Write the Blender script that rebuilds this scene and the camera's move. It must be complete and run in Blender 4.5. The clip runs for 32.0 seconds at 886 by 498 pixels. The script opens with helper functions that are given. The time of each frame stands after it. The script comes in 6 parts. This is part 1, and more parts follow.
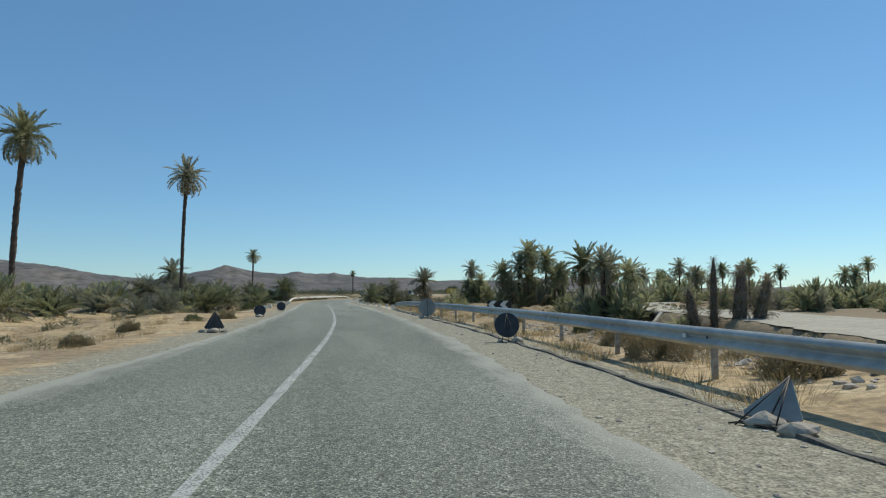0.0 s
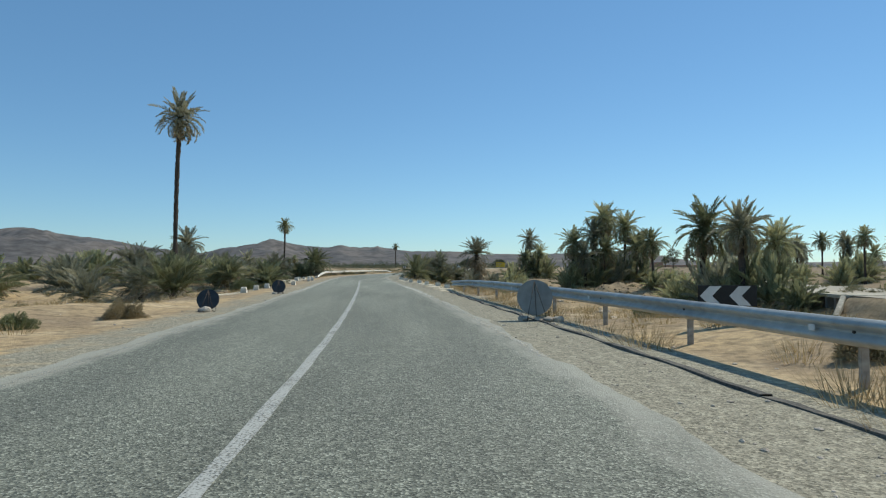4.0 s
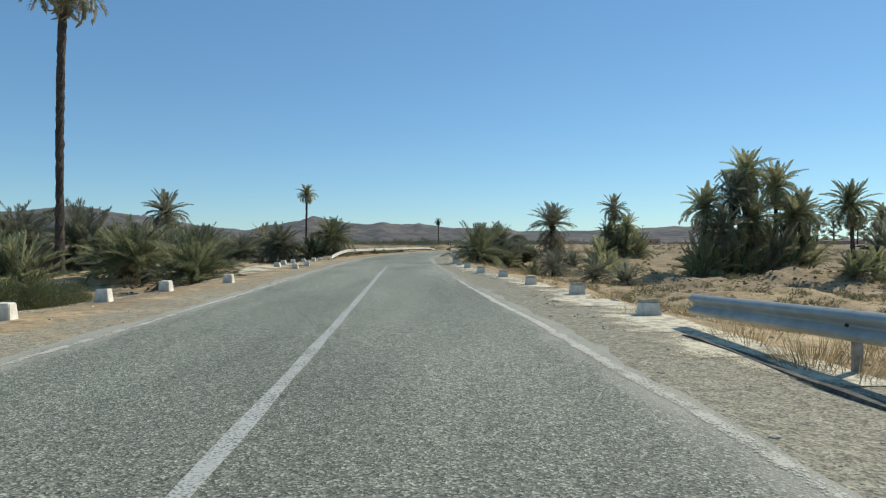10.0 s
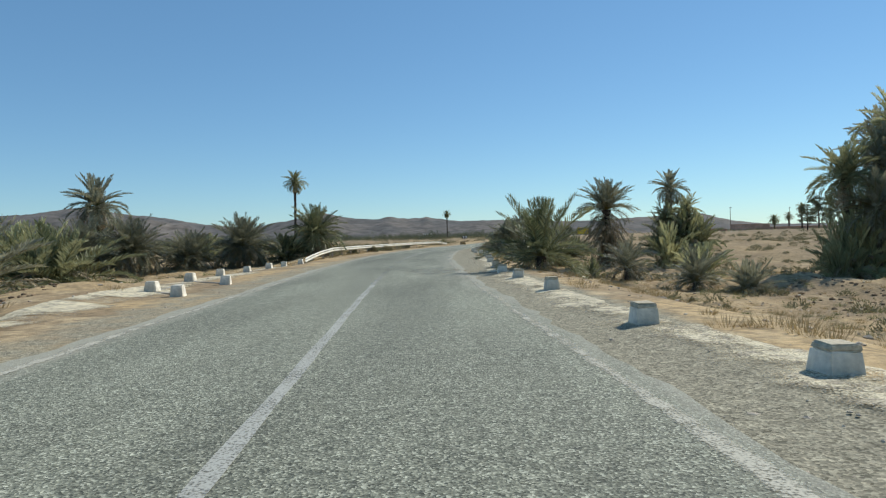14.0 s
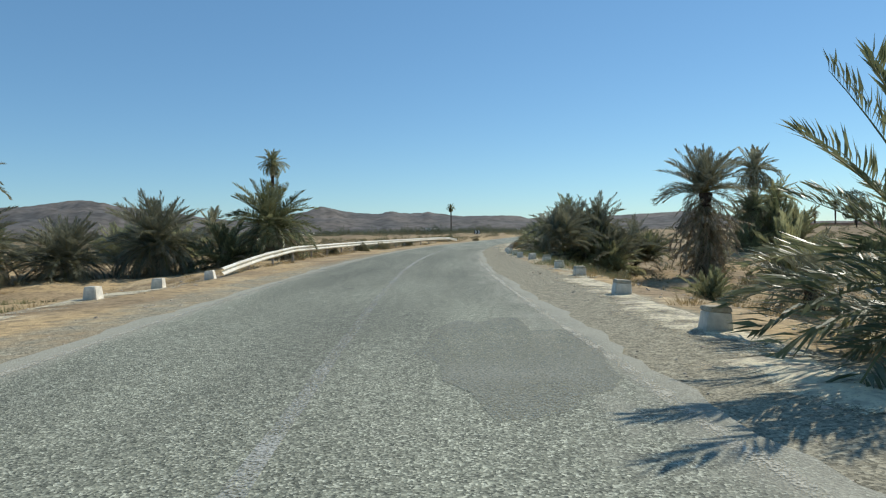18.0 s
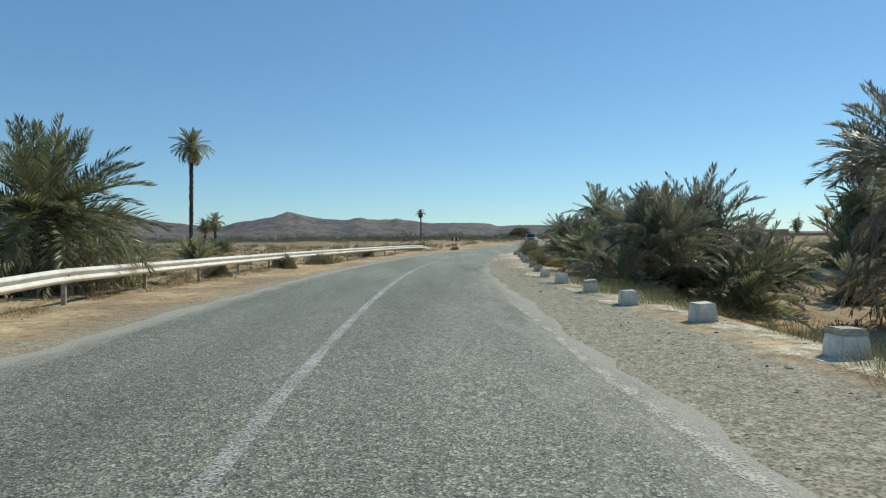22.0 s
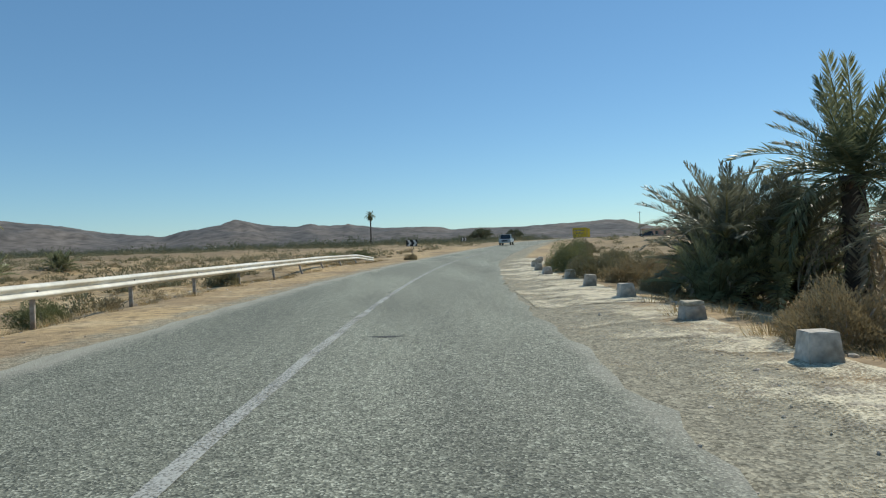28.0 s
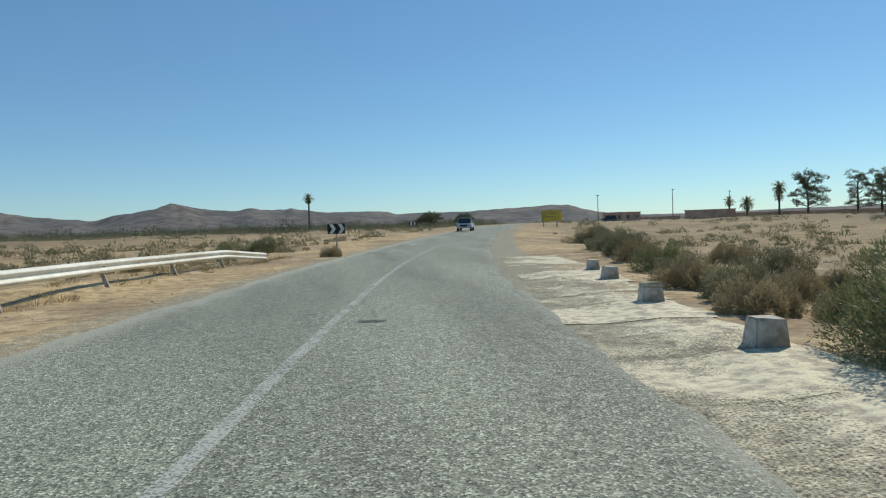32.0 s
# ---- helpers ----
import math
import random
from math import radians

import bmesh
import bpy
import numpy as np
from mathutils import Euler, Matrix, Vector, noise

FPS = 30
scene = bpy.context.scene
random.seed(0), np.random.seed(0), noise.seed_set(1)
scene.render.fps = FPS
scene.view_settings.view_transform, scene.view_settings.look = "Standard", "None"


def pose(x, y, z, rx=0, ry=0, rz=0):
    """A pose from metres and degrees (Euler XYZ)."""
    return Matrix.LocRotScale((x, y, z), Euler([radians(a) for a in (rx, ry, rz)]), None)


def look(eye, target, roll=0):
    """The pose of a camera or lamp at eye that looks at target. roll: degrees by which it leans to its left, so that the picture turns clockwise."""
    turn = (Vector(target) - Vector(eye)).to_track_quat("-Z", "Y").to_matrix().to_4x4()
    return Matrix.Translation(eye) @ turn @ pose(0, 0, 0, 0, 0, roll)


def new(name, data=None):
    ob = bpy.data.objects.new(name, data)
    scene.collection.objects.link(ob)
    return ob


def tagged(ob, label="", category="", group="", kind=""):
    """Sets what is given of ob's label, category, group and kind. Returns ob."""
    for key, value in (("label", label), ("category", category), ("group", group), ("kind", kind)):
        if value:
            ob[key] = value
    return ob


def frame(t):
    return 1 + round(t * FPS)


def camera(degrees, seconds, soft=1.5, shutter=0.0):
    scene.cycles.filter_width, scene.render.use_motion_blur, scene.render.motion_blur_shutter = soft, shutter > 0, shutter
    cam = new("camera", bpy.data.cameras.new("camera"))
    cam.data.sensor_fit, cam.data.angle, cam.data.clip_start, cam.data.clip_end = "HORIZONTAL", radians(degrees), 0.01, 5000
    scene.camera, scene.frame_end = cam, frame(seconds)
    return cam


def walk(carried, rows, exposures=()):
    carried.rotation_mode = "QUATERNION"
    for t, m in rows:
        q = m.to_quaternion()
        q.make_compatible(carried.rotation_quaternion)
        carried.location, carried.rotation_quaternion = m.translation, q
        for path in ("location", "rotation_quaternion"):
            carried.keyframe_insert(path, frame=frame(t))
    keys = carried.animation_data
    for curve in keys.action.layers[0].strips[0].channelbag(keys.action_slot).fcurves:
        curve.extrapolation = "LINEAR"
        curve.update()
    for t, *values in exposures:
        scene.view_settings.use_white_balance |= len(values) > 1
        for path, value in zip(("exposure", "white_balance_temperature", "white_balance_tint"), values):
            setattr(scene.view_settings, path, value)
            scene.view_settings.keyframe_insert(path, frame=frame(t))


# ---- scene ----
cam = camera(68.0, 32.0, soft=1.2)
PATH = [
    (0, (0.000, 0.000, 1.291), (1.275, 9.895, 1.967), -0.21),
    (0.5, (0.078, 2.308, 1.300), (1.286, 12.216, 1.924), -0.24),
    (1, (0.141, 4.626, 1.308), (1.270, 14.545, 1.888), -0.27),
    (1.5, (0.197, 6.936, 1.313), (1.252, 16.866, 1.839), -0.24),
    (2, (0.233, 9.254, 1.316), (1.207, 19.195, 1.794), -0.19),
    (2.5, (0.279, 11.515, 1.315), (1.163, 21.466, 1.743), -0.14),
    (3, (0.313, 13.814, 1.313), (1.107, 23.776, 1.689), -0.10),
    (3.5, (0.314, 16.136, 1.312), (1.022, 26.106, 1.638), -0.09),
    (5.5, (0.103, 25.603, 1.310), (0.514, 35.593, 1.468), 0.04),
    (6, (0.080, 27.869, 1.307), (0.431, 37.862, 1.428), 0.05),
    (6.5, (0.053, 30.158, 1.310), (0.345, 40.154, 1.399), 0.09),
    (7, (0.016, 32.440, 1.315), (0.236, 42.437, 1.379), 0.15),
    (7.5, (-0.018, 34.707, 1.317), (0.154, 44.706, 1.363), 0.22),
    (8, (-0.076, 36.948, 1.315), (0.040, 46.948, 1.335), 0.25),
    (8.5, (-0.160, 39.231, 1.309), (-0.091, 49.231, 1.304), 0.23),
    (9, (-0.266, 41.630, 1.303), (-0.226, 51.630, 1.275), 0.16),
    (9.5, (-0.392, 43.986, 1.296), (-0.390, 53.986, 1.252), 0.04),
    (10, (-0.533, 46.402, 1.290), (-0.541, 56.402, 1.219), -0.14),
    (10.5, (-0.662, 48.765, 1.283), (-0.686, 58.765, 1.182), -0.34),
    (11, (-0.788, 51.167, 1.282), (-0.821, 61.166, 1.169), -0.54),
    (11.5, (-0.890, 53.491, 1.279), (-0.935, 63.489, 1.142), -0.74),
    (12, (-1.012, 55.848, 1.277), (-1.084, 65.846, 1.126), -0.96),
    (12.5, (-1.120, 58.155, 1.277), (-1.211, 68.153, 1.112), -1.15),
    (13, (-1.258, 60.532, 1.283), (-1.362, 70.530, 1.122), -1.29),
    (13.5, (-1.391, 62.896, 1.292), (-1.509, 72.894, 1.125), -1.43),
    (14, (-1.563, 65.357, 1.305), (-1.689, 75.355, 1.136), -1.54),
    (14.5, (-1.718, 67.726, 1.312), (-1.863, 77.723, 1.133), -1.62),
    (16.5, (-2.336, 77.171, 1.298), (-2.516, 87.166, 1.073), -1.47),
    (17, (-2.535, 79.640, 1.299), (-2.703, 89.635, 1.062), -1.35),
    (17.5, (-2.714, 82.040, 1.299), (-2.881, 92.036, 1.054), -1.24),
    (18, (-2.895, 84.463, 1.297), (-3.044, 94.459, 1.055), -1.12),
    (18.5, (-3.061, 86.850, 1.295), (-3.188, 96.846, 1.054), -0.94),
    (19, (-3.199, 89.265, 1.289), (-3.280, 99.262, 1.056), -0.69),
    (19.5, (-3.300, 91.697, 1.283), (-3.318, 101.694, 1.057), -0.42),
    (20, (-3.369, 94.164, 1.279), (-3.321, 104.162, 1.066), -0.22),
    (20.5, (-3.427, 96.680, 1.279), (-3.305, 106.677, 1.073), -0.16),
    (21, (-3.483, 99.206, 1.283), (-3.300, 109.203, 1.097), -0.23),
    (21.5, (-3.478, 101.612, 1.285), (-3.218, 111.607, 1.116), -0.42),
    (22, (-3.454, 103.962, 1.289), (-3.123, 113.956, 1.147), -0.65),
    (22.5, (-3.434, 106.291, 1.294), (-3.029, 116.282, 1.188), -0.89),
    (23, (-3.365, 108.527, 1.295), (-2.881, 118.515, 1.220), -1.13),
    (23.5, (-3.297, 110.763, 1.294), (-2.736, 120.747, 1.247), -1.35),
    (24, (-3.273, 113.069, 1.292), (-2.653, 123.050, 1.272), -1.57),
    (24.5, (-3.191, 115.300, 1.289), (-2.503, 125.276, 1.281), -1.76),
    (25, (-3.077, 117.522, 1.289), (-2.330, 127.494, 1.299), -1.91),
    (25.5, (-2.951, 119.763, 1.290), (-2.161, 129.732, 1.307), -2.02),
    (27.5, (-2.380, 129.082, 1.283), (-1.406, 139.034, 1.232), -2.07),
    (28, (-2.217, 131.510, 1.284), (-1.178, 141.456, 1.189), -2.00),
    (28.5, (-2.041, 133.978, 1.287), (-0.935, 143.916, 1.156), -1.91),
    (29, (-1.861, 136.489, 1.295), (-0.687, 146.418, 1.125), -1.81),
    (29.5, (-1.627, 138.965, 1.304), (-0.372, 148.884, 1.094), -1.74),
    (30, (-1.362, 141.433, 1.313), (-0.009, 151.338, 1.066), -1.71),
    (30.5, (-1.052, 143.865, 1.315), (0.407, 153.753, 1.032), -1.73),
    (31, (-0.717, 146.294, 1.315), (0.871, 156.162, 1.006), -1.79),
    (31.5, (-0.365, 148.722, 1.315), (1.349, 158.568, 0.979), -1.86),
    (32, (0.000, 151.146, 1.314), (1.851, 160.967, 0.962), -1.94),
]
EXPOSURES = [(0.0, -0.04, 6550, 4), (5.0, 0.03, 6550, 4), (12.0, 0.06, 6700, 5), (24.0, 0.05, 6650, 4), (30.0, -0.07, 6650, 4), (32.0, -0.07, 6650, 4)]
walk(cam, [(t, look(eye, target, roll)) for t, eye, target, roll in PATH], EXPOSURES)

# ---- light ----
SUN_ELEVATION, SUN_AZIMUTH = 42.0, 52.0   # degrees; azimuth from +y towards +x
world = bpy.data.worlds.new("sky")
scene.world = world
world.use_nodes = True
wn, wl = world.node_tree.nodes, world.node_tree.links
sky = wn.new("ShaderNodeTexSky")
sky.sky_type = "NISHITA"
sky.sun_disc = False
sky.sun_elevation, sky.sun_rotation = radians(SUN_ELEVATION), radians(SUN_AZIMUTH)
sky.altitude, sky.air_density, sky.dust_density, sky.ozone_density = 700, 1.0, 0.0, 1.2
tone = wn.new("ShaderNodeMix")
tone.data_type, tone.blend_type = "RGBA", "MULTIPLY"
tone.inputs["Factor"].default_value = 1.0
tone.inputs["B"].default_value = (0.74, 0.95, 1.10, 1)
wl.new(sky.outputs["Color"], tone.inputs["A"])
blue = wn.new("ShaderNodeMix")
blue.data_type = "RGBA"
blue.inputs["Factor"].default_value = 0.25
blue.inputs["B"].default_value = (1.7, 4.2, 7.9, 1)
wl.new(tone.outputs["Result"], blue.inputs["A"])
wl.new(blue.outputs["Result"], wn["Background"].inputs["Color"])
wn["Background"].inputs["Strength"].default_value = 0.097

sun_data = bpy.data.lights.new("sun", "SUN")
sun_data.energy, sun_data.angle, sun_data.color = 3.85, radians(0.53), (1.0, 0.95, 0.87)
sun = new("sun", sun_data)
_e, _a = radians(SUN_ELEVATION), radians(SUN_AZIMUTH)
SUN_WAY = Vector((math.sin(_a) * math.cos(_e), math.cos(_a) * math.cos(_e), math.sin(_e)))
sun.matrix_world = look(SUN_WAY * 50, (0, 0, 0))


# ---- materials ----
def material(name, colour, rough=0.85, metal=0.0, var=0.25, scale=6.0, bump=0.0, bump_scale=40.0, tint=None, per_object=0.0, spec=0.3):
    """A surface with two scales of mottling, a second tint in patches and a fine relief."""
    m = bpy.data.materials.new(name)
    m.use_nodes = True
    n, l = m.node_tree.nodes, m.node_tree.links
    b = n["Principled BSDF"]
    b.inputs["Roughness"].default_value, b.inputs["Metallic"].default_value = rough, metal
    b.inputs["Specular IOR Level"].default_value = spec
    co = n.new("ShaderNodeTexCoord")
    big = n.new("ShaderNodeTexNoise")
    big.inputs["Scale"].default_value, big.inputs["Detail"].default_value = scale * 0.15, 3
    fine = n.new("ShaderNodeTexNoise")
    fine.inputs["Scale"].default_value, fine.inputs["Detail"].default_value = scale, 6
    l.new(co.outputs["Object"], big.inputs["Vector"])
    l.new(co.outputs["Object"], fine.inputs["Vector"])
    mix = n.new("ShaderNodeMix")
    mix.data_type = "RGBA"
    mix.inputs["A"].default_value = (*colour, 1)
    mix.inputs["B"].default_value = (*(tint or [c * 0.7 for c in colour]), 1)
    ramp = n.new("ShaderNodeMapRange")
    ramp.inputs["From Min"].default_value, ramp.inputs["From Max"].default_value = 0.38, 0.62
    l.new(big.outputs["Fac"], ramp.inputs["Value"])
    l.new(ramp.outputs["Result"], mix.inputs["Factor"])
    hsv = n.new("ShaderNodeHueSaturation")
    l.new(mix.outputs["Result"], hsv.inputs["Color"])
    val = n.new("ShaderNodeMapRange")
    val.inputs["From Min"].default_value, val.inputs["From Max"].default_value = 0.3, 0.7
    val.inputs["To Min"].default_value, val.inputs["To Max"].default_value = 1 - var, 1 + var
    l.new(fine.outputs["Fac"], val.inputs["Value"])
    if per_object:
        info = n.new("ShaderNodeObjectInfo")
        vary = n.new("ShaderNodeMapRange")
        vary.inputs["To Min"].default_value, vary.inputs["To Max"].default_value = 1 - per_object, 1 + per_object
        l.new(info.outputs["Random"], vary.inputs["Value"])
        mul = n.new("ShaderNodeMath")
        mul.operation = "MULTIPLY"
        l.new(val.outputs["Result"], mul.inputs[0])
        l.new(vary.outputs["Result"], mul.inputs[1])
        l.new(mul.outputs[0], hsv.inputs["Value"])
    else:
        l.new(val.outputs["Result"], hsv.inputs["Value"])
    l.new(hsv.outputs["Color"], b.inputs["Base Color"])
    if bump:
        rel = n.new("ShaderNodeTexNoise")
        rel.inputs["Scale"].default_value, rel.inputs["Detail"].default_value = bump_scale, 4
        l.new(co.outputs["Object"], rel.inputs["Vector"])
        bp = n.new("ShaderNodeBump")
        bp.inputs["Strength"].default_value, bp.inputs["Distance"].default_value = bump, 0.02
        l.new(rel.outputs["Fac"], bp.inputs["Height"])
        l.new(bp.outputs["Normal"], b.inputs["Normal"])
    return m


def leaf_material(name, colour, tint, per_object=0.2, through_light=0.42, gloss=0.4):
    """Dusty leaf: waxy sheen, light passing through, and a tone of its own for each frond."""
    m = bpy.data.materials.new(name)
    m.use_nodes = True
    n, l = m.node_tree.nodes, m.node_tree.links
    b = n["Principled BSDF"]
    b.inputs["Roughness"].default_value = gloss
    b.inputs["Specular IOR Level"].default_value = 0.35
    geo, info, tone = n.new("ShaderNodeNewGeometry"), n.new("ShaderNodeObjectInfo"), n.new("ShaderNodeAttribute")
    tone.attribute_name = "tone"

    def weighed(src, k, plus=None):
        x = n.new("ShaderNodeMath")
        x.operation = "MULTIPLY_ADD"
        x.inputs[1].default_value, x.inputs[2].default_value = k, 0.0
        l.new(src, x.inputs[0])
        if plus is not None:
            l.new(plus, x.inputs[2])
        return x.outputs[0]

    fac = weighed(geo.outputs["Random Per Island"], 0.25, weighed(info.outputs["Random"], 0.45, weighed(tone.outputs["Fac"], 0.55)))
    mix = n.new("ShaderNodeMix")
    mix.data_type = "RGBA"
    mix.inputs["A"].default_value, mix.inputs["B"].default_value = (*colour, 1), (*tint, 1)
    l.new(fac, mix.inputs["Factor"])
    hsv = n.new("ShaderNodeHueSaturation")
    vary = n.new("ShaderNodeMapRange")
    vary.inputs["To Min"].default_value, vary.inputs["To Max"].default_value = 1 - per_object, 1 + per_object
    l.new(fac, vary.inputs["Value"])
    l.new(vary.outputs["Result"], hsv.inputs["Value"])
    l.new(mix.outputs["Result"], hsv.inputs["Color"])
    l.new(hsv.outputs["Color"], b.inputs["Base Color"])
    tr = n.new("ShaderNodeBsdfTranslucent")
    l.new(hsv.outputs["Color"], tr.inputs["Color"])
    ms = n.new("ShaderNodeMixShader")
    ms.inputs[0].default_value = through_light
    l.new(b.outputs[0], ms.inputs[1])
    l.new(tr.outputs[0], ms.inputs[2])
    l.new(ms.outputs[0], n["Material Output"].inputs["Surface"])
    return m


def asphalt_material():
    """Coarse worn chip seal: pale and dark chippings, darker wheel tracks, patches and dust."""
    m = bpy.data.materials.new("asphalt")
    m.use_nodes = True
    n, l = m.node_tree.nodes, m.node_tree.links
    b = n["Principled BSDF"]
    b.inputs["Roughness"].default_value = 0.8
    b.inputs["Specular IOR Level"].default_value = 0.35
    co = n.new("ShaderNodeTexCoord")
    chips = n.new("ShaderNodeTexVoronoi")
    chips.inputs["Scale"].default_value = 62
    l.new(co.outputs["Object"], chips.inputs["Vector"])
    sep = n.new("ShaderNodeSeparateColor")
    l.new(chips.outputs["Color"], sep.inputs["Color"])
    ramp = n.new("ShaderNodeValToRGB")
    r = ramp.color_ramp
    r.elements[0].position, r.elements[0].color = 0.0, (0.065, 0.067, 0.050, 1)
    r.elements[1].position, r.elements[1].color = 1.0, (0.48, 0.475, 0.37, 1)
    e = r.elements.new(0.45)
    e.color = (0.176, 0.178, 0.132, 1)
    e = r.elements.new(0.8)
    e.color = (0.255, 0.254, 0.190, 1)
    l.new(sep.outputs[0], ramp.inputs["Fac"])
    big = n.new("ShaderNodeTexNoise")
    big.inputs["Scale"].default_value, big.inputs["Detail"].default_value = 0.35, 5
    mapping = n.new("ShaderNodeMapping")
    mapping.inputs["Scale"].default_value = (1.6, 0.25, 1)
    l.new(co.outputs["Object"], mapping.inputs["Vector"])
    l.new(mapping.outputs["Vector"], big.inputs["Vector"])
    mid = n.new("ShaderNodeTexNoise")
    mid.inputs["Scale"].default_value, mid.inputs["Detail"].default_value = 9, 5
    l.new(co.outputs["Object"], mid.inputs["Vector"])
    s1, s2 = n.new("ShaderNodeMapRange"), n.new("ShaderNodeMapRange")
    s1.inputs["From Min"].default_value, s1.inputs["From Max"].default_value = 0.3, 0.7
    s1.inputs["To Min"].default_value, s1.inputs["To Max"].default_value = 0.74, 1.22
    s2.inputs["From Min"].default_value, s2.inputs["From Max"].default_value = 0.3, 0.7
    s2.inputs["To Min"].default_value, s2.inputs["To Max"].default_value = 0.8, 1.2
    l.new(big.outputs["Fac"], s1.inputs["Value"])
    l.new(mid.outputs["Fac"], s2.inputs["Value"])
    mul = n.new("ShaderNodeMath")
    mul.operation = "MULTIPLY"
    l.new(s1.outputs[0], mul.inputs[0])
    l.new(s2.outputs[0], mul.inputs[1])
    hsv = n.new("ShaderNodeHueSaturation")
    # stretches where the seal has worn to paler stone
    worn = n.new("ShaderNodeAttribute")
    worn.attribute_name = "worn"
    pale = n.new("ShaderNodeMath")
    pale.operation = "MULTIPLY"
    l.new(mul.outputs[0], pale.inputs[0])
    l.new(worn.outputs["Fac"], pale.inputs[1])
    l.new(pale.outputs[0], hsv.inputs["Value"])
    l.new(ramp.outputs["Color"], hsv.inputs["Color"])
    # dust blown in from the verge, thinning out towards the lanes
    dust = n.new("ShaderNodeAttribute")
    dust.attribute_name = "dust"
    blown = n.new("ShaderNodeTexNoise")
    blown.inputs["Scale"].default_value, blown.inputs["Detail"].default_value = 2.0, 9
    along = n.new("ShaderNodeMapping")
    along.inputs["Scale"].default_value = (1.5, 0.4, 1)
    l.new(co.outputs["Object"], along.inputs["Vector"])
    l.new(along.outputs["Vector"], blown.inputs["Vector"])
    heap = n.new("ShaderNodeMath")
    heap.operation = "ADD"
    l.new(dust.outputs["Fac"], heap.inputs[0])
    l.new(blown.outputs["Fac"], heap.inputs[1])
    dn = n.new("ShaderNodeMapRange")
    dn.inputs["From Min"].default_value, dn.inputs["From Max"].default_value, dn.inputs["To Max"].default_value = 0.88, 1.38, 0.82
    l.new(heap.outputs[0], dn.inputs["Value"])
    mix = n.new("ShaderNodeMix")
    mix.data_type = "RGBA"
    mix.inputs["B"].default_value = (0.385, 0.36, 0.285, 1)
    l.new(dn.outputs[0], mix.inputs["Factor"])
    l.new(hsv.outputs["Color"], mix.inputs["A"])
    l.new(mix.outputs["Result"], b.inputs["Base Color"])
    bp = n.new("ShaderNodeBump")
    bp.inputs["Strength"].default_value, bp.inputs["Distance"].default_value = 0.6, 0.008
    l.new(chips.outputs["Distance"], bp.inputs["Height"])
    l.new(bp.outputs["Normal"], b.inputs["Normal"])
    return m


def worn_paint_material(name, colour, wear, scale=14.0, patchy=0.4, rough=0.0):
    """Road paint rubbed away in specks and patches down to what lies under it."""
    m = bpy.data.materials.new(name)
    m.use_nodes = True
    n, l = m.node_tree.nodes, m.node_tree.links
    b = n["Principled BSDF"]
    b.inputs["Roughness"].default_value = 0.85
    co = n.new("ShaderNodeTexCoord")
    a, c = n.new("ShaderNodeTexNoise"), n.new("ShaderNodeTexNoise")
    a.inputs["Scale"].default_value, a.inputs["Detail"].default_value = 45, 3
    c.inputs["Scale"].default_value, c.inputs["Detail"].default_value = scale * 0.12, 5
    l.new(co.outputs["Object"], a.inputs["Vector"])
    l.new(co.outputs["Object"], c.inputs["Vector"])
    add = n.new("ShaderNodeMath")
    add.operation = "MULTIPLY_ADD"
    add.inputs[1].default_value = patchy
    l.new(c.outputs["Fac"], add.inputs[0])
    l.new(a.outputs["Fac"], add.inputs[2])
    fade = n.new("ShaderNodeAttribute")
    fade.attribute_name = "fade"
    sub = n.new("ShaderNodeMath")
    sub.operation = "SUBTRACT"
    l.new(add.outputs[0], sub.inputs[0])
    l.new(fade.outputs["Fac"], sub.inputs[1])
    cut = n.new("ShaderNodeMapRange")
    cut.inputs["From Min"].default_value, cut.inputs["From Max"].default_value = wear, wear + 0.3
    l.new(sub.outputs[0], cut.inputs["Value"])
    tone = n.new("ShaderNodeMix")
    tone.data_type = "RGBA"
    tone.inputs["A"].default_value = (*[v * 0.7 for v in colour], 1)
    tone.inputs["B"].default_value = (*colour, 1)
    l.new(a.outputs["Fac"], tone.inputs["Factor"])
    if rough:
        # crumbled surface with dirt lying in its hollows
        d = n.new("ShaderNodeTexNoise")
        d.inputs["Scale"].default_value, d.inputs["Detail"].default_value = 7, 9
        l.new(co.outputs["Object"], d.inputs["Vector"])
        dirt = n.new("ShaderNodeMapRange")
        dirt.inputs["From Min"].default_value, dirt.inputs["From Max"].default_value = 0.38, 0.56
        l.new(d.outputs["Fac"], dirt.inputs["Value"])
        soiled = n.new("ShaderNodeMix")
        soiled.data_type = "RGBA"
        soiled.inputs["A"].default_value = (0.40, 0.34, 0.245, 1)
        l.new(dirt.outputs[0], soiled.inputs["Factor"])
        l.new(tone.outputs["Result"], soiled.inputs["B"])
        l.new(soiled.outputs["Result"], b.inputs["Base Color"])
        bp = n.new("ShaderNodeBump")
        bp.inputs["Strength"].default_value, bp.inputs["Distance"].default_value = rough, 0.05
        l.new(d.outputs["Fac"], bp.inputs["Height"])
        l.new(bp.outputs["Normal"], b.inputs["Normal"])
    else:
        l.new(tone.outputs["Result"], b.inputs["Base Color"])
    clear = n.new("ShaderNodeBsdfTransparent")
    ms = n.new("ShaderNodeMixShader")
    l.new(cut.outputs[0], ms.inputs[0])
    l.new(clear.outputs[0], ms.inputs[1])
    l.new(b.outputs[0], ms.inputs[2])
    l.new(ms.outputs[0], n["Material Output"].inputs["Surface"])
    return m


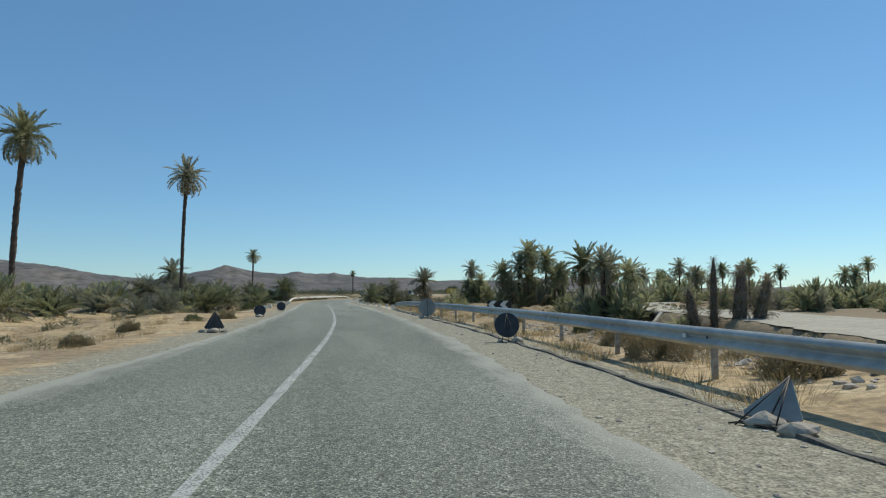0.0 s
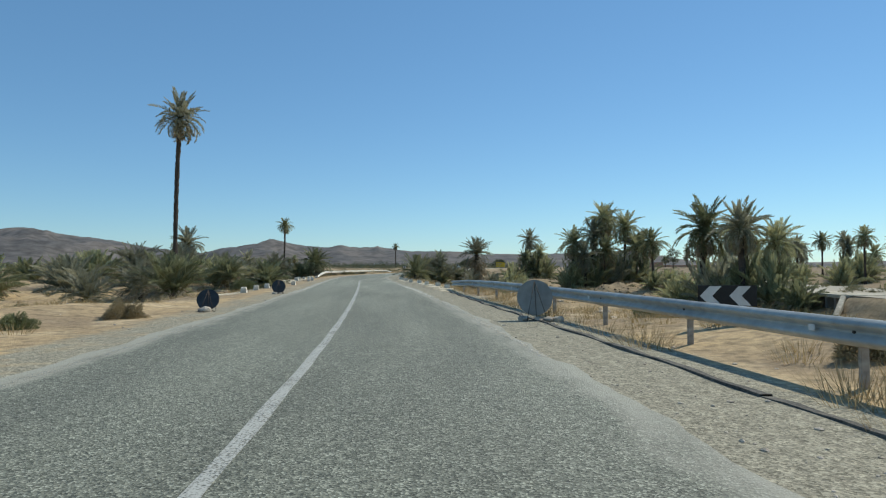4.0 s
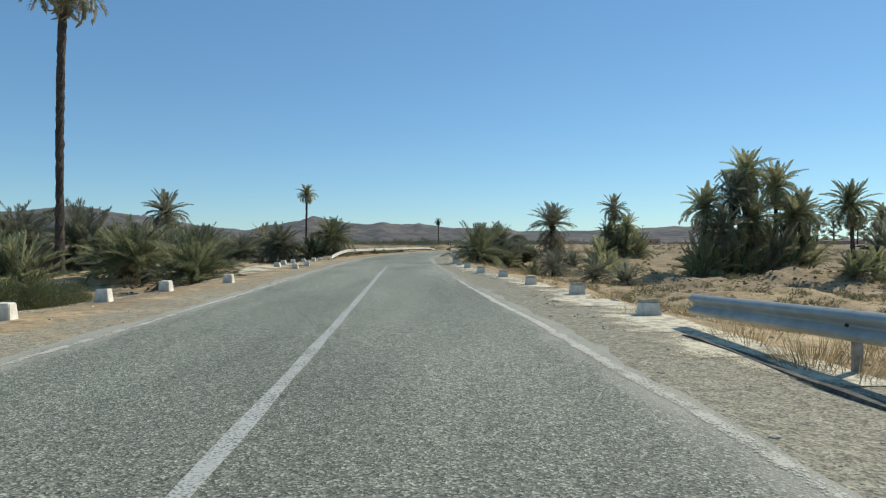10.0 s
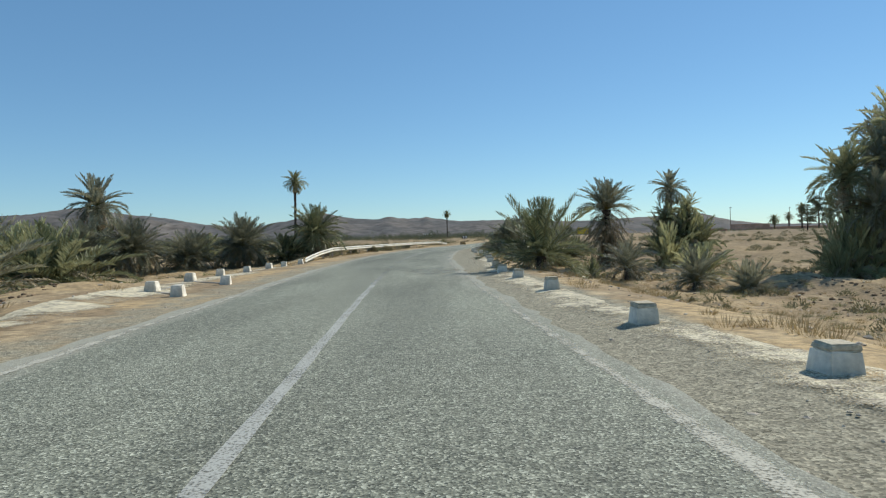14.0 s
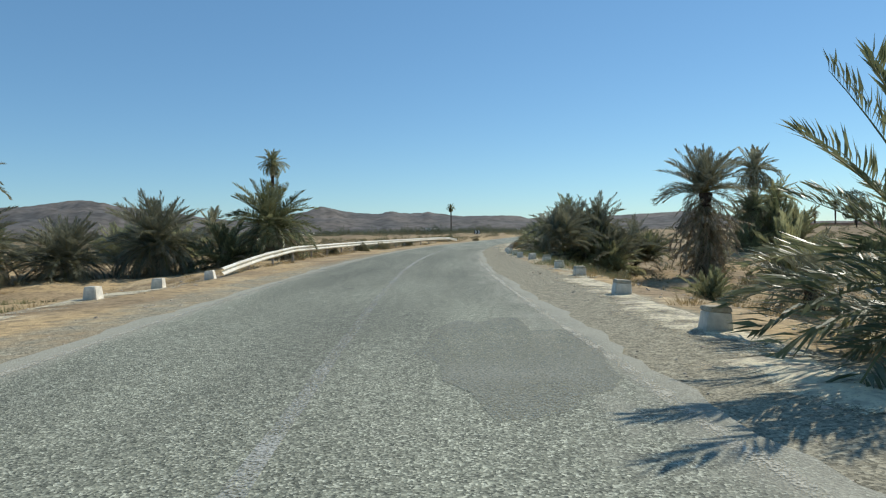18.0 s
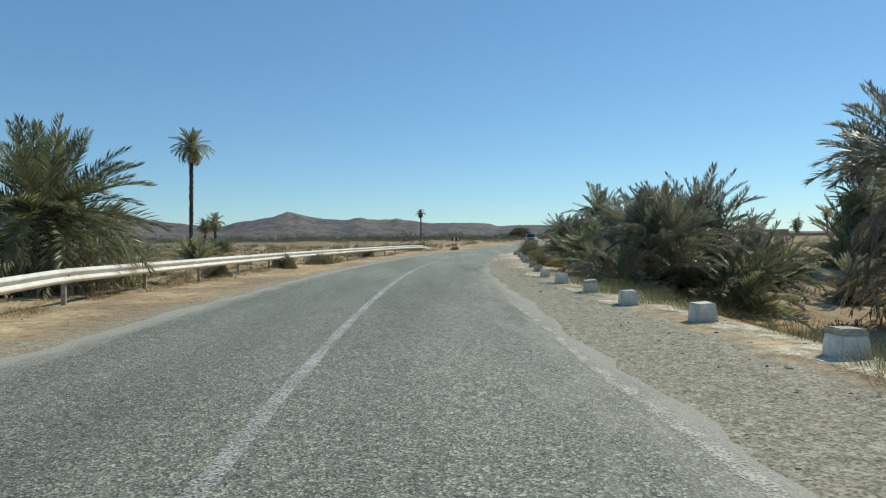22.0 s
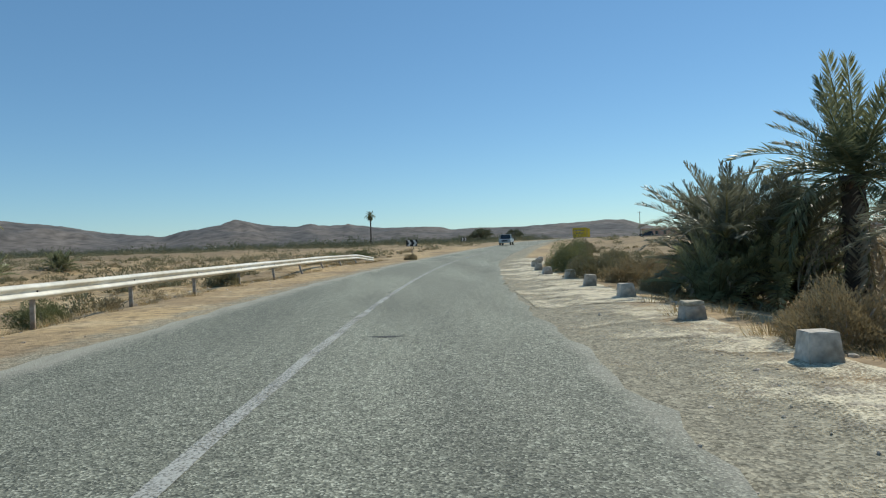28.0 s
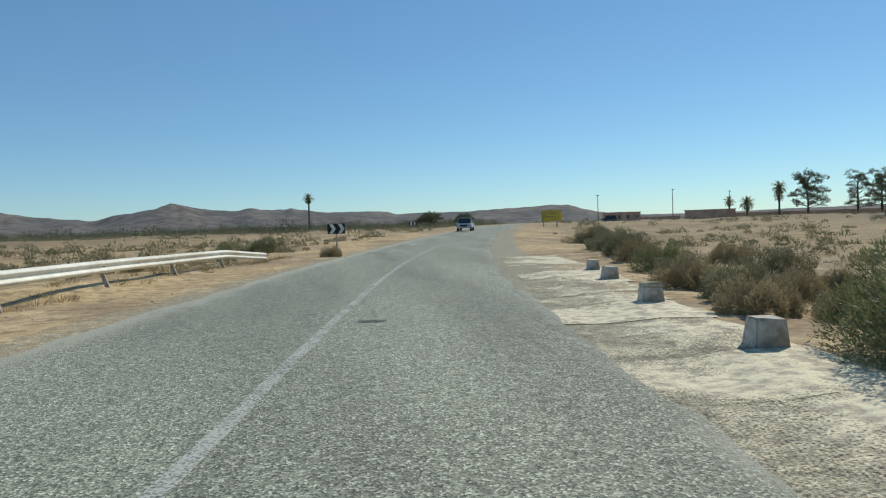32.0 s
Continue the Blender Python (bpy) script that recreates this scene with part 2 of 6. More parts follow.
def ground_material():
    """Ochre desert soil with stony patches, and grey gravel along the road."""
    m = bpy.data.materials.new("desert_soil")
    m.use_nodes = True
    n, l = m.node_tree.nodes, m.node_tree.links
    b = n["Principled BSDF"]
    b.inputs["Roughness"].default_value = 0.95
    b.inputs["Specular IOR Level"].default_value = 0.15
    co = n.new("ShaderNodeTexCoord")

    def noise_at(scale, detail=6):
        t = n.new("ShaderNodeTexNoise")
        t.inputs["Scale"].default_value, t.inputs["Detail"].default_value = scale, detail
        l.new(co.outputs["Object"], t.inputs["Vector"])
        return t

    def spread(src, lo, hi, a, c):
        r = n.new("ShaderNodeMapRange")
        for k, v in zip(("From Min", "From Max", "To Min", "To Max"), (lo, hi, a, c)):
            r.inputs[k].default_value = v
        l.new(src, r.inputs["Value"])
        return r.outputs[0]

    def blend(a, c, fac):
        x = n.new("ShaderNodeMix")
        x.data_type = "RGBA"
        for key, v in (("A", a), ("B", c)):
            if isinstance(v, tuple):
                x.inputs[key].default_value = (*v, 1)
            else:
                l.new(v, x.inputs[key])
        l.new(fac, x.inputs["Factor"])
        return x.outputs["Result"]

    patch = spread(noise_at(0.16, 8).outputs["Fac"], 0.42, 0.6, 0, 1)
    sand = blend((0.53, 0.38, 0.205), (0.33, 0.24, 0.145), patch)
    pale = spread(noise_at(0.55, 8).outputs["Fac"], 0.53, 0.66, 0, 0.8)
    sand = blend(sand, (0.60, 0.46, 0.28), pale)
    litter = spread(noise_at(2.6, 10).outputs["Fac"], 0.50, 0.62, 0, 0.6)
    sand = blend(sand, (0.20, 0.15, 0.09), litter)
    far = n.new("ShaderNodeAttribute")
    far.attribute_name = "steppe"
    sand = blend(sand, (0.27, 0.20, 0.12), far.outputs["Fac"])
    pebbles = n.new("ShaderNodeTexVoronoi")
    pebbles.inputs["Scale"].default_value = 48
    l.new(co.outputs["Object"], pebbles.inputs["Vector"])
    sep = n.new("ShaderNodeSeparateColor")
    l.new(pebbles.outputs["Color"], sep.inputs["Color"])
    gravel = blend((0.168, 0.152, 0.108), (0.47, 0.42, 0.305), sep.outputs[0])
    zone = n.new("ShaderNodeAttribute")
    zone.attribute_name = "gravel"
    edge = n.new("ShaderNodeMath")
    edge.operation = "MULTIPLY_ADD"
    l.new(noise_at(1.3).outputs["Fac"], edge.inputs[0])
    edge.inputs[1].default_value = 0.9
    edge.inputs[2].default_value = -0.45
    plus = n.new("ShaderNodeMath")
    plus.operation = "ADD"
    plus.use_clamp = True
    l.new(zone.outputs["Fac"], plus.inputs[0])
    l.new(edge.outputs[0], plus.inputs[1])
    soil = blend(sand, gravel, spread(plus.outputs[0], 0.3, 0.7, 0, 1))
    hsv = n.new("ShaderNodeHueSaturation")
    l.new(spread(noise_at(7, 8).outputs["Fac"], 0.3, 0.7, 0.72, 1.2), hsv.inputs["Value"])
    l.new(soil, hsv.inputs["Color"])
    l.new(hsv.outputs["Color"], b.inputs["Base Color"])
    bp = n.new("ShaderNodeBump")
    bp.inputs["Strength"].default_value, bp.inputs["Distance"].default_value = 0.7, 0.03
    l.new(noise_at(14, 8).outputs["Fac"], bp.inputs["Height"])
    bp2 = n.new("ShaderNodeBump")
    bp2.inputs["Strength"].default_value, bp2.inputs["Distance"].default_value = 0.4, 0.01
    l.new(pebbles.outputs["Distance"], bp2.inputs["Height"])
    l.new(bp.outputs["Normal"], bp2.inputs["Normal"])
    l.new(bp2.outputs["Normal"], b.inputs["Normal"])
    return m


ASPHALT = asphalt_material()
PATCH = material("fresh_tar", (0.10, 0.10, 0.093), 0.8, var=0.25, scale=60, bump=0.6, bump_scale=90)
PAINT = worn_paint_material("worn_white_line", (0.51, 0.50, 0.44), 0.43)
EDGE_PAINT = worn_paint_material("worn_edge_line", (0.60, 0.56, 0.45), 0.73, 26.0, 0.7)
SLAB_WORN = worn_paint_material("broken_concrete_crust", (0.83, 0.72, 0.49), 0.66, 12.0, 0.9, 0.7)
TAR = worn_paint_material("worn_tar_patch", (0.315, 0.315, 0.252), 0.66, 4.0, 0.6)
SOIL = ground_material()
SLAB = material("cracked_concrete", (0.60, 0.53, 0.40), 0.95, var=0.28, scale=9, tint=(0.40, 0.35, 0.26), bump=0.7, bump_scale=30, per_object=0.12)
KERB = material("dark_kerb", (0.075, 0.07, 0.06), 0.9, var=0.35, scale=18, tint=(0.14, 0.125, 0.10), bump=0.8, bump_scale=30)
ZINC = material("galvanised_steel", (0.44, 0.445, 0.415), 0.55, 0.15, var=0.15, scale=5, tint=(0.34, 0.345, 0.325))
RAIL_WHITE = material("white_painted_steel", (0.74, 0.71, 0.62), 0.5, 0.0, var=0.12, scale=4, tint=(0.62, 0.57, 0.46))
RAIL_POST = material("weathered_post", (0.42, 0.40, 0.35), 0.7, 0.2, var=0.3, scale=9, tint=(0.25, 0.17, 0.11))
BOLT = material("dark_bolt", (0.05, 0.045, 0.04), 0.6, 0.5)
WHITEWASH = material("flaking_whitewash", (0.84, 0.77, 0.65), 0.9, var=0.2, scale=9, tint=(0.52, 0.47, 0.38), bump=0.5, bump_scale=30, per_object=0.1)
STAINED = material("stained_whitewash", (0.60, 0.54, 0.46), 0.92, var=0.3, scale=12, tint=(0.34, 0.28, 0.21), bump=0.7, bump_scale=26, per_object=0.12)
CAP = material("bare_concrete_cap", (0.42, 0.36, 0.26), 0.95, var=0.3, scale=14, tint=(0.55, 0.48, 0.36), bump=0.6, bump_scale=40, per_object=0.1)
EARTH = material("brown_clod", (0.24, 0.165, 0.10), 1.0, var=0.3, scale=5, tint=(0.16, 0.115, 0.075))
TRACK = material("pale_track_dust", (0.41, 0.36, 0.27), 0.95, var=0.18, scale=3, tint=(0.37, 0.32, 0.24), bump=0.4, bump_scale=20)
SIGN_GREY = material("dusty_sign_back", (0.30, 0.30, 0.275), 0.7, 0.0, var=0.12, scale=6)
SIGN_DARK = material("dark_sign_back", (0.055, 0.058, 0.06), 0.5, 0.2, var=0.2, scale=6)
SIGN_LEG = material("rusty_leg", (0.07, 0.055, 0.045), 0.7, 0.4, var=0.3, scale=20)
ROCK = material("pale_rock", (0.46, 0.395, 0.31), 0.95, var=0.25, scale=8, tint=(0.34, 0.275, 0.215), bump=0.6, bump_scale=20, per_object=0.25)
SIGN_BLACK = material("black_sign_face", (0.02, 0.02, 0.02), 0.45)
SIGN_WHITE = material("white_sign_face", (0.75, 0.74, 0.70), 0.45, var=0.08)
SIGN_YELLOW = material("yellow_board", (0.75, 0.52, 0.05), 0.5, var=0.1)
FROND = leaf_material("palm_frond", (0.118, 0.145, 0.07), (0.41, 0.395, 0.22), 0.3)
FROND_GREY = leaf_material("dusty_palm_frond", (0.17, 0.182, 0.128), (0.37, 0.35, 0.24), 0.28)
DEAD = leaf_material("dry_palm_frond", (0.235, 0.185, 0.118), (0.48, 0.40, 0.275), 0.2, 0.25, 0.7)
BARK_LEAF = leaf_material("weathered_frond_stub", (0.17, 0.135, 0.10), (0.30, 0.24, 0.17), 0.2, 0.3, 0.6)
RACHIS = material("frond_stem", (0.22, 0.20, 0.08), 0.6)
BARK = material("palm_bark", (0.058, 0.045, 0.036), 0.95, var=0.4, scale=10, tint=(0.095, 0.073, 0.055), bump=1.0, bump_scale=16)
SCRUB = leaf_material("grey_scrub", (0.20, 0.185, 0.10), (0.35, 0.31, 0.175), 0.2, 0.3, 0.6)
STRAW = leaf_material("dry_grass", (0.36, 0.26, 0.12), (0.52, 0.41, 0.22), 0.2, 0.3, 0.6)
DRY_SHRUB = leaf_material("dry_shrub_twigs", (0.28, 0.22, 0.12), (0.46, 0.37, 0.21), 0.2, 0.3, 0.6)
GREENERY = leaf_material("green_weeds", (0.145, 0.16, 0.065), (0.26, 0.26, 0.125), 0.2, 0.3, 0.6)
TREE_LEAF = leaf_material("far_tree_leaf", (0.09, 0.105, 0.06), (0.15, 0.155, 0.095), 0.2, 0.3, 0.6)
MOUNTAIN = material("bare_rock_slope", (0.155, 0.134, 0.116), 1.0, var=0.4, scale=0.03, tint=(0.097, 0.092, 0.088))
PINK_WALL = material("pink_render", (0.66, 0.40, 0.29), 0.95, var=0.12, scale=2)
GREY_CONCRETE = material("grey_concrete", (0.36, 0.33, 0.28), 0.95, var=0.2, scale=3, bump=0.4)
CAR_PAINT = material("silver_car_paint", (0.42, 0.46, 0.50), 0.3, 0.5, var=0.03)
CAR_DARK = material("dark_car_paint", (0.03, 0.04, 0.06), 0.3, 0.3, var=0.03)
GLASS_DARK = material("tinted_glass", (0.02, 0.025, 0.03), 0.08, 0.0, var=0.0, spec=0.6)
RUBBER = material("tyre_rubber", (0.02, 0.02, 0.02), 0.9)
LAMP = material("headlight_lens", (0.7, 0.7, 0.7), 0.15, 0.2)
WHITE_WALL = material("white_render", (0.75, 0.72, 0.66), 0.95)
WOOD_POLE = material("weathered_pole", (0.16, 0.13, 0.10), 0.9, var=0.2)


# ---- building helpers ----
def mesh_of(name, verts, faces, mat, smooth=False):
    me = bpy.data.meshes.new(name)
    me.from_pydata([tuple(v) for v in verts], [], [tuple(f) for f in faces])
    if mat is not None:
        me.materials.append(mat)
    if smooth:
        me.polygons.foreach_set("use_smooth", [True] * len(me.polygons))
    me.update()
    return me


def thing(name, label, category, group="", kind="", m=None):
    ob = new(name)
    ob.empty_display_size = 0.2
    if m is not None:
        ob.matrix_world = m
    return tagged(ob, label, category, group, kind)


def part(name, me, parent, m=None, label=""):
    ob = new(name, me)
    ob.parent = parent
    if m is not None:
        ob.matrix_basis = m
    if label:
        ob["label"] = label
    return ob


def bm_mesh(name, bm, mat, smooth=False):
    me = bpy.data.meshes.new(name)
    bm.to_mesh(me)
    bm.free()
    me.materials.append(mat)
    if smooth:
        me.polygons.foreach_set("use_smooth", [True] * len(me.polygons))
    return me


def box_mesh(name, size, mat, at=(0, 0, 0), bevel=0.0, taper=1.0):
    bm = bmesh.new()
    bmesh.ops.create_cube(bm, size=1)
    for v in bm.verts:
        k = taper if v.co.z > 0 else 1
        v.co = Vector((v.co.x * size[0] * k, v.co.y * size[1] * k, v.co.z * size[2])) + Vector(at)
    if bevel:
        bmesh.ops.bevel(bm, geom=bm.edges[:], offset=bevel, segments=2, affect="EDGES")
    return bm_mesh(name, bm, mat)


def rod_mesh(name, points, radius, mat, sides=6):
    """A round bar along a line of points; radius may be one number or one for each point."""
    pts = [Vector(p) for p in points]
    rs = radius if isinstance(radius, (list, tuple)) else [radius] * len(pts)
    verts, faces = [], []
    for i, p in enumerate(pts):
        way = (pts[min(i + 1, len(pts) - 1)] - pts[max(i - 1, 0)]).normalized()
        side = way.cross(Vector((0.31, 0.2, 1)) if abs(way.z) < 0.95 else Vector((1, 0.1, 0))).normalized()
        up = side.cross(way)
        for k in range(sides):
            a = 2 * math.pi * k / sides
            verts.append(p + (side * math.cos(a) + up * math.sin(a)) * rs[i])
    for i in range(len(pts) - 1):
        for k in range(sides):
            a, b2 = i * sides + k, i * sides + (k + 1) % sides
            faces.append((a, b2, b2 + sides, a + sides))
    faces += [tuple(range(sides))[::-1], tuple(range((len(pts) - 1) * sides, len(pts) * sides))]
    return mesh_of(name, verts, faces, mat, True)


def rock_mesh(name, size, mat, seed=0, cuts=2):
    bm = bmesh.new()
    bmesh.ops.create_icosphere(bm, subdivisions=cuts, radius=0.5)
    for v in bm.verts:
        k = 1 + 0.45 * noise.noise(v.co * 2.2 + Vector((seed * 7.3, 0, 0)))
        v.co = Vector((v.co.x * size[0] * k, v.co.y * size[1] * k, max(v.co.z * size[2] * k, -0.25 * size[2])))
    return bm_mesh(name, bm, mat, False)


# ---- the plan: centre line of the road, and the lie of the land ----
ROAD_Y = [-400, -200, -60, -10, 0, 10, 20, 30, 40, 50, 60, 70, 80, 90, 100, 110, 120, 130, 140, 150, 160, 170, 180, 200, 215, 231, 250, 300, 400, 600, 1200]
ROAD_X = [-18, -9, -2.9, -1.5, -1.24, -1.0, -0.90, -1.05, -1.42, -1.90, -2.44, -3.02, -3.62, -4.13, -4.50, -4.64, -4.46, -3.92, -2.95, -1.6, 0.05, 1.97, 4.3, 9.9, 14.5, 19.8, 26.2, 43, 76, 140, 320]
_ty = np.arange(-400, 1200, 1.0)
_tx = np.interp(_ty, ROAD_Y, ROAD_X)
for _ in range(4):
    _tx[3:-3] = np.convolve(_tx, np.ones(7) / 7, "valid")
_tx += np.interp(_ty, ROAD_Y, np.array(ROAD_X) - np.interp(ROAD_Y, _ty, _tx)) * 0.9


def centre(y):
    return np.interp(y, _ty, _tx)


def slope(y):
    return (centre(y + 1.0) - centre(y - 1.0)) / 2.0


def rise(y):
    k = np.clip((np.asarray(y, float) - 165) / 120, 0, 1)
    return 1.0 * k * k * (3 - 2 * k)


def road_point(y, d, z=0.0):
    """A point beside the centre line: d metres to its right."""
    s = float(slope(y))
    q = math.hypot(1, s)
    return Vector((float(centre(y)) + d / q, y - d * s / q, float(rise(y)) + z))


def heading(y):
    return -math.degrees(math.atan(float(slope(y))))


def offset(x, y):
    """About how far a place lies to the right of the centre line."""
    s = slope(y)
    return (x - centre(y)) / np.sqrt(1 + s * s)


_rng = np.random.default_rng(5)
_waves = [(w, a, _rng.uniform(0, 6.28), _rng.uniform(0, 6.28)) for w, a in ((0.9, 0.018), (0.45, 0.035), (0.23, 0.06), (0.11, 0.10), (0.05, 0.12)) for _ in range(4)]


def lumps(x, y):
    out = 0
    for w, a, turn, shift in _waves:
        out = out + a * np.sin(w * 6.28 * (x * math.cos(turn) + y * math.sin(turn)) * 0.5 + shift)
    return out


def step01(v, lo, hi):
    k = np.clip((v - lo) / (hi - lo), 0, 1)
    return k * k * (3 - 2 * k)


def track_edge(y):
    """Where the near edge of the pale track runs on the far side of the wash."""
    return np.interp(y, [-80, -10, 5, 24, 43, 60, 72, 87, 100, 116, 140], [13.0, 13.5, 15.0, 19.5, 25.5, 28.3, 30.0, 33.0, 40.0, 50.0, 66.0])


def ground_height(x, y):
    x, y = np.asarray(x, float), np.asarray(y, float)
    d = offset(x, y)
    right_drop = np.interp(y, [-60, 30, 55, 65, 128, 140, 170, 260], [1.3, 1.4, 1.7, 2.0, 2.0, 1.0, 0.5, 0.2])
    left_drop = np.interp(y, [-60, 60, 80, 140, 260], [0.7, 0.75, 0.55, 0.55, 0.3])
    edge_r = np.interp(y, [40, 58, 62, 130, 150], [7.0, 6.2, 5.5, 5.3, 5.0])
    wide_r = np.interp(y, [40, 60, 130, 150], [14.0, 7.0, 6.0, 9.0])
    h = -right_drop * step01(d, edge_r, edge_r + wide_r) - left_drop * step01(-d, np.interp(y, [56, 64, 78, 84], [6.9, 6.2, 6.0, 6.9]), np.interp(y, [56, 64, 78, 84], [14.0, 8.6, 8.4, 14.0]))
    h = h + lumps(x, y) * step01(np.abs(d), 5.4, 9.5)
    # spoil heaps under the grove beyond the bollards
    for hx, hy, rr, ht in ((25, 97, 4.0, 0.8), (21, 101, 3.4, 0.6), (29, 98, 4.5, 0.9), (18, 104, 3.0, 0.5), (31, 60, 4.0, 0.7), (15.5, 76, 2.6, 0.55), (12.5, 79, 2.2, 0.35), (19, 84, 3.2, 0.5), (20, 72, 3.0, 0.6), (23, 90, 3.4, 0.7)):
        h = h + ht * np.exp(-((x - hx) ** 2 + (y - hy) ** 2) / (0.5 * rr * rr)) * (1 + 0.16 * np.sin(2.1 * x + 1.3 * y) + 0.14 * np.sin(1.1 * x - 2.6 * y))
    h = h - 0.06 * (1 - step01(np.abs(d), 2.5, 3.1)) - 0.012
    # the row of bollards stands on a slight bank
    h = h + 0.075 * step01(d, 3.6, 4.3) * (1 - step01(d, 5.7, 6.6)) * step01(y, 50, 58) * (1 - step01(y, 166, 176))
    # the dry wash beside the rail
    h = h - 0.5 * np.exp(-((d - 20) ** 2) / 60) * step01(-y, -60, -30)
    # the bank of the track, cut back behind the culverts
    back = 2.6 * step01(y, 57.5, 58.5) * (1 - step01(y, 71.5, 72.5))
    u = x - track_edge(y) - back
    bank = step01(u, -1.3, 0.0) * (1 - step01(u, 10 - back, 13 - back)) * step01(y, -76, -66) * (1 - step01(y, 112, 124))
    h = h * (1 - bank) + (-0.50 + 0.12 * lumps(x, y)) * bank
    return h + rise(y) * np.where(y > 0, 1, 0)


def ground_at(x, y):
    return float(ground_height(x, y))


# ---- large structure ----
def grown(lo, hi, step, far, factor=1.13):
    """Even steps from lo to hi, then ever longer ones out to far on both sides."""
    mid = list(np.arange(lo, hi, step))
    up, down, s = [hi], [lo], step
    while up[-1] < far[1]:
        s *= factor
        up.append(up[-1] + s)
    s = step
    while down[-1] > far[0]:
        s *= factor
        down.append(down[-1] - s)
    return np.array(down[:0:-1] + mid + up)


def build_ground():
    xs, ys = grown(-26, 34, 0.55, (-4200, 4200)), grown(-6, 205, 0.7, (-600, 4600))
    gx, gy = np.meshgrid(xs, ys)
    gz = ground_height(gx, gy)
    verts = np.stack([gx.ravel(), gy.ravel(), gz.ravel()], 1)
    w, h = len(xs), len(ys)
    i = (np.arange(h - 1)[:, None] * w + np.arange(w - 1)[None, :]).ravel()
    faces = np.stack([i, i + 1, i + 1 + w, i + w], 1)
    me = mesh_of("ground", verts.tolist(), faces.tolist(), SOIL, True)
    d = offset(gx, gy).ravel()
    y = gy.ravel()
    right = 1 - step01(d, np.interp(y, [50, 60, 150], [5.0, 4.6, 4.2]), np.interp(y, [50, 60, 150], [6.2, 5.4, 5.2]))
    left = 1 - step01(-d, np.interp(y, [100, 115], [4.3, 3.9]), np.interp(y, [100, 115], [5.6, 4.7]))
    gravel = np.where(d > 0, right, left * np.interp(y, [20, 60], [0.75, 0.6]))
    me.attributes.new("gravel", "FLOAT", "POINT").data.foreach_set("value", gravel.astype(np.float32))
    far = step01(np.abs(d), 30, 90) * 0.9 + step01(y, 200, 300) * 0.3 + 0.25 * step01(-d, 12, 24) * step01(y, 128, 150)
    far = np.clip(far + np.interp(y, [50, 62, 120, 140], [0.75, 0.28, 0.28, 0.5]) * step01(d, 6.5, 13), 0, 1)
    me.attributes.new("steppe", "FLOAT", "POINT").data.foreach_set("value", far.astype(np.float32))
    tagged(new("ground", me), "ochre sandy desert soil with gravel beside the road", "ground", kind="structure")


def strip(name, ys, left, right, z, mat, depth=0.0, ragged=0.0, seed=1, lanes=1, camber=0.0):
    """A band along the road between two offsets, each a number or a function of y."""
    rng = np.random.default_rng(seed)
    lf = left if callable(left) else (lambda y: left)
    rt = right if callable(right) else (lambda y: right)
    verts, faces = [], []
    for y in ys:
        a, b2 = lf(y) - abs(rng.normal(0, ragged)), rt(y) + abs(rng.normal(0, ragged))
        for k in range(lanes + 1):
            d = a + (b2 - a) * k / lanes
            verts.append(road_point(y, d, z - camber * abs(d)))
    n = lanes + 1
    for i in range(len(ys) - 1):
        for k in range(lanes):
            p = i * n + k
            faces.append((p, p + 1, p + 1 + n, p + n))
    if depth:
        base = len(verts)
        for i in range(len(ys)):
            for k in (0, lanes):
                q = verts[i * n + k].copy()
                q.z -= depth
                verts.append(q)
        for i in range(len(ys) - 1):
            faces.append((i * n, i * n + n, base + 2 * i + 2, base + 2 * i))
            faces.append((i * n + lanes, base + 2 * i + 1, base + 2 * i + 3, i * n + n + lanes))
    return mesh_of(name, verts, faces, mat, False)


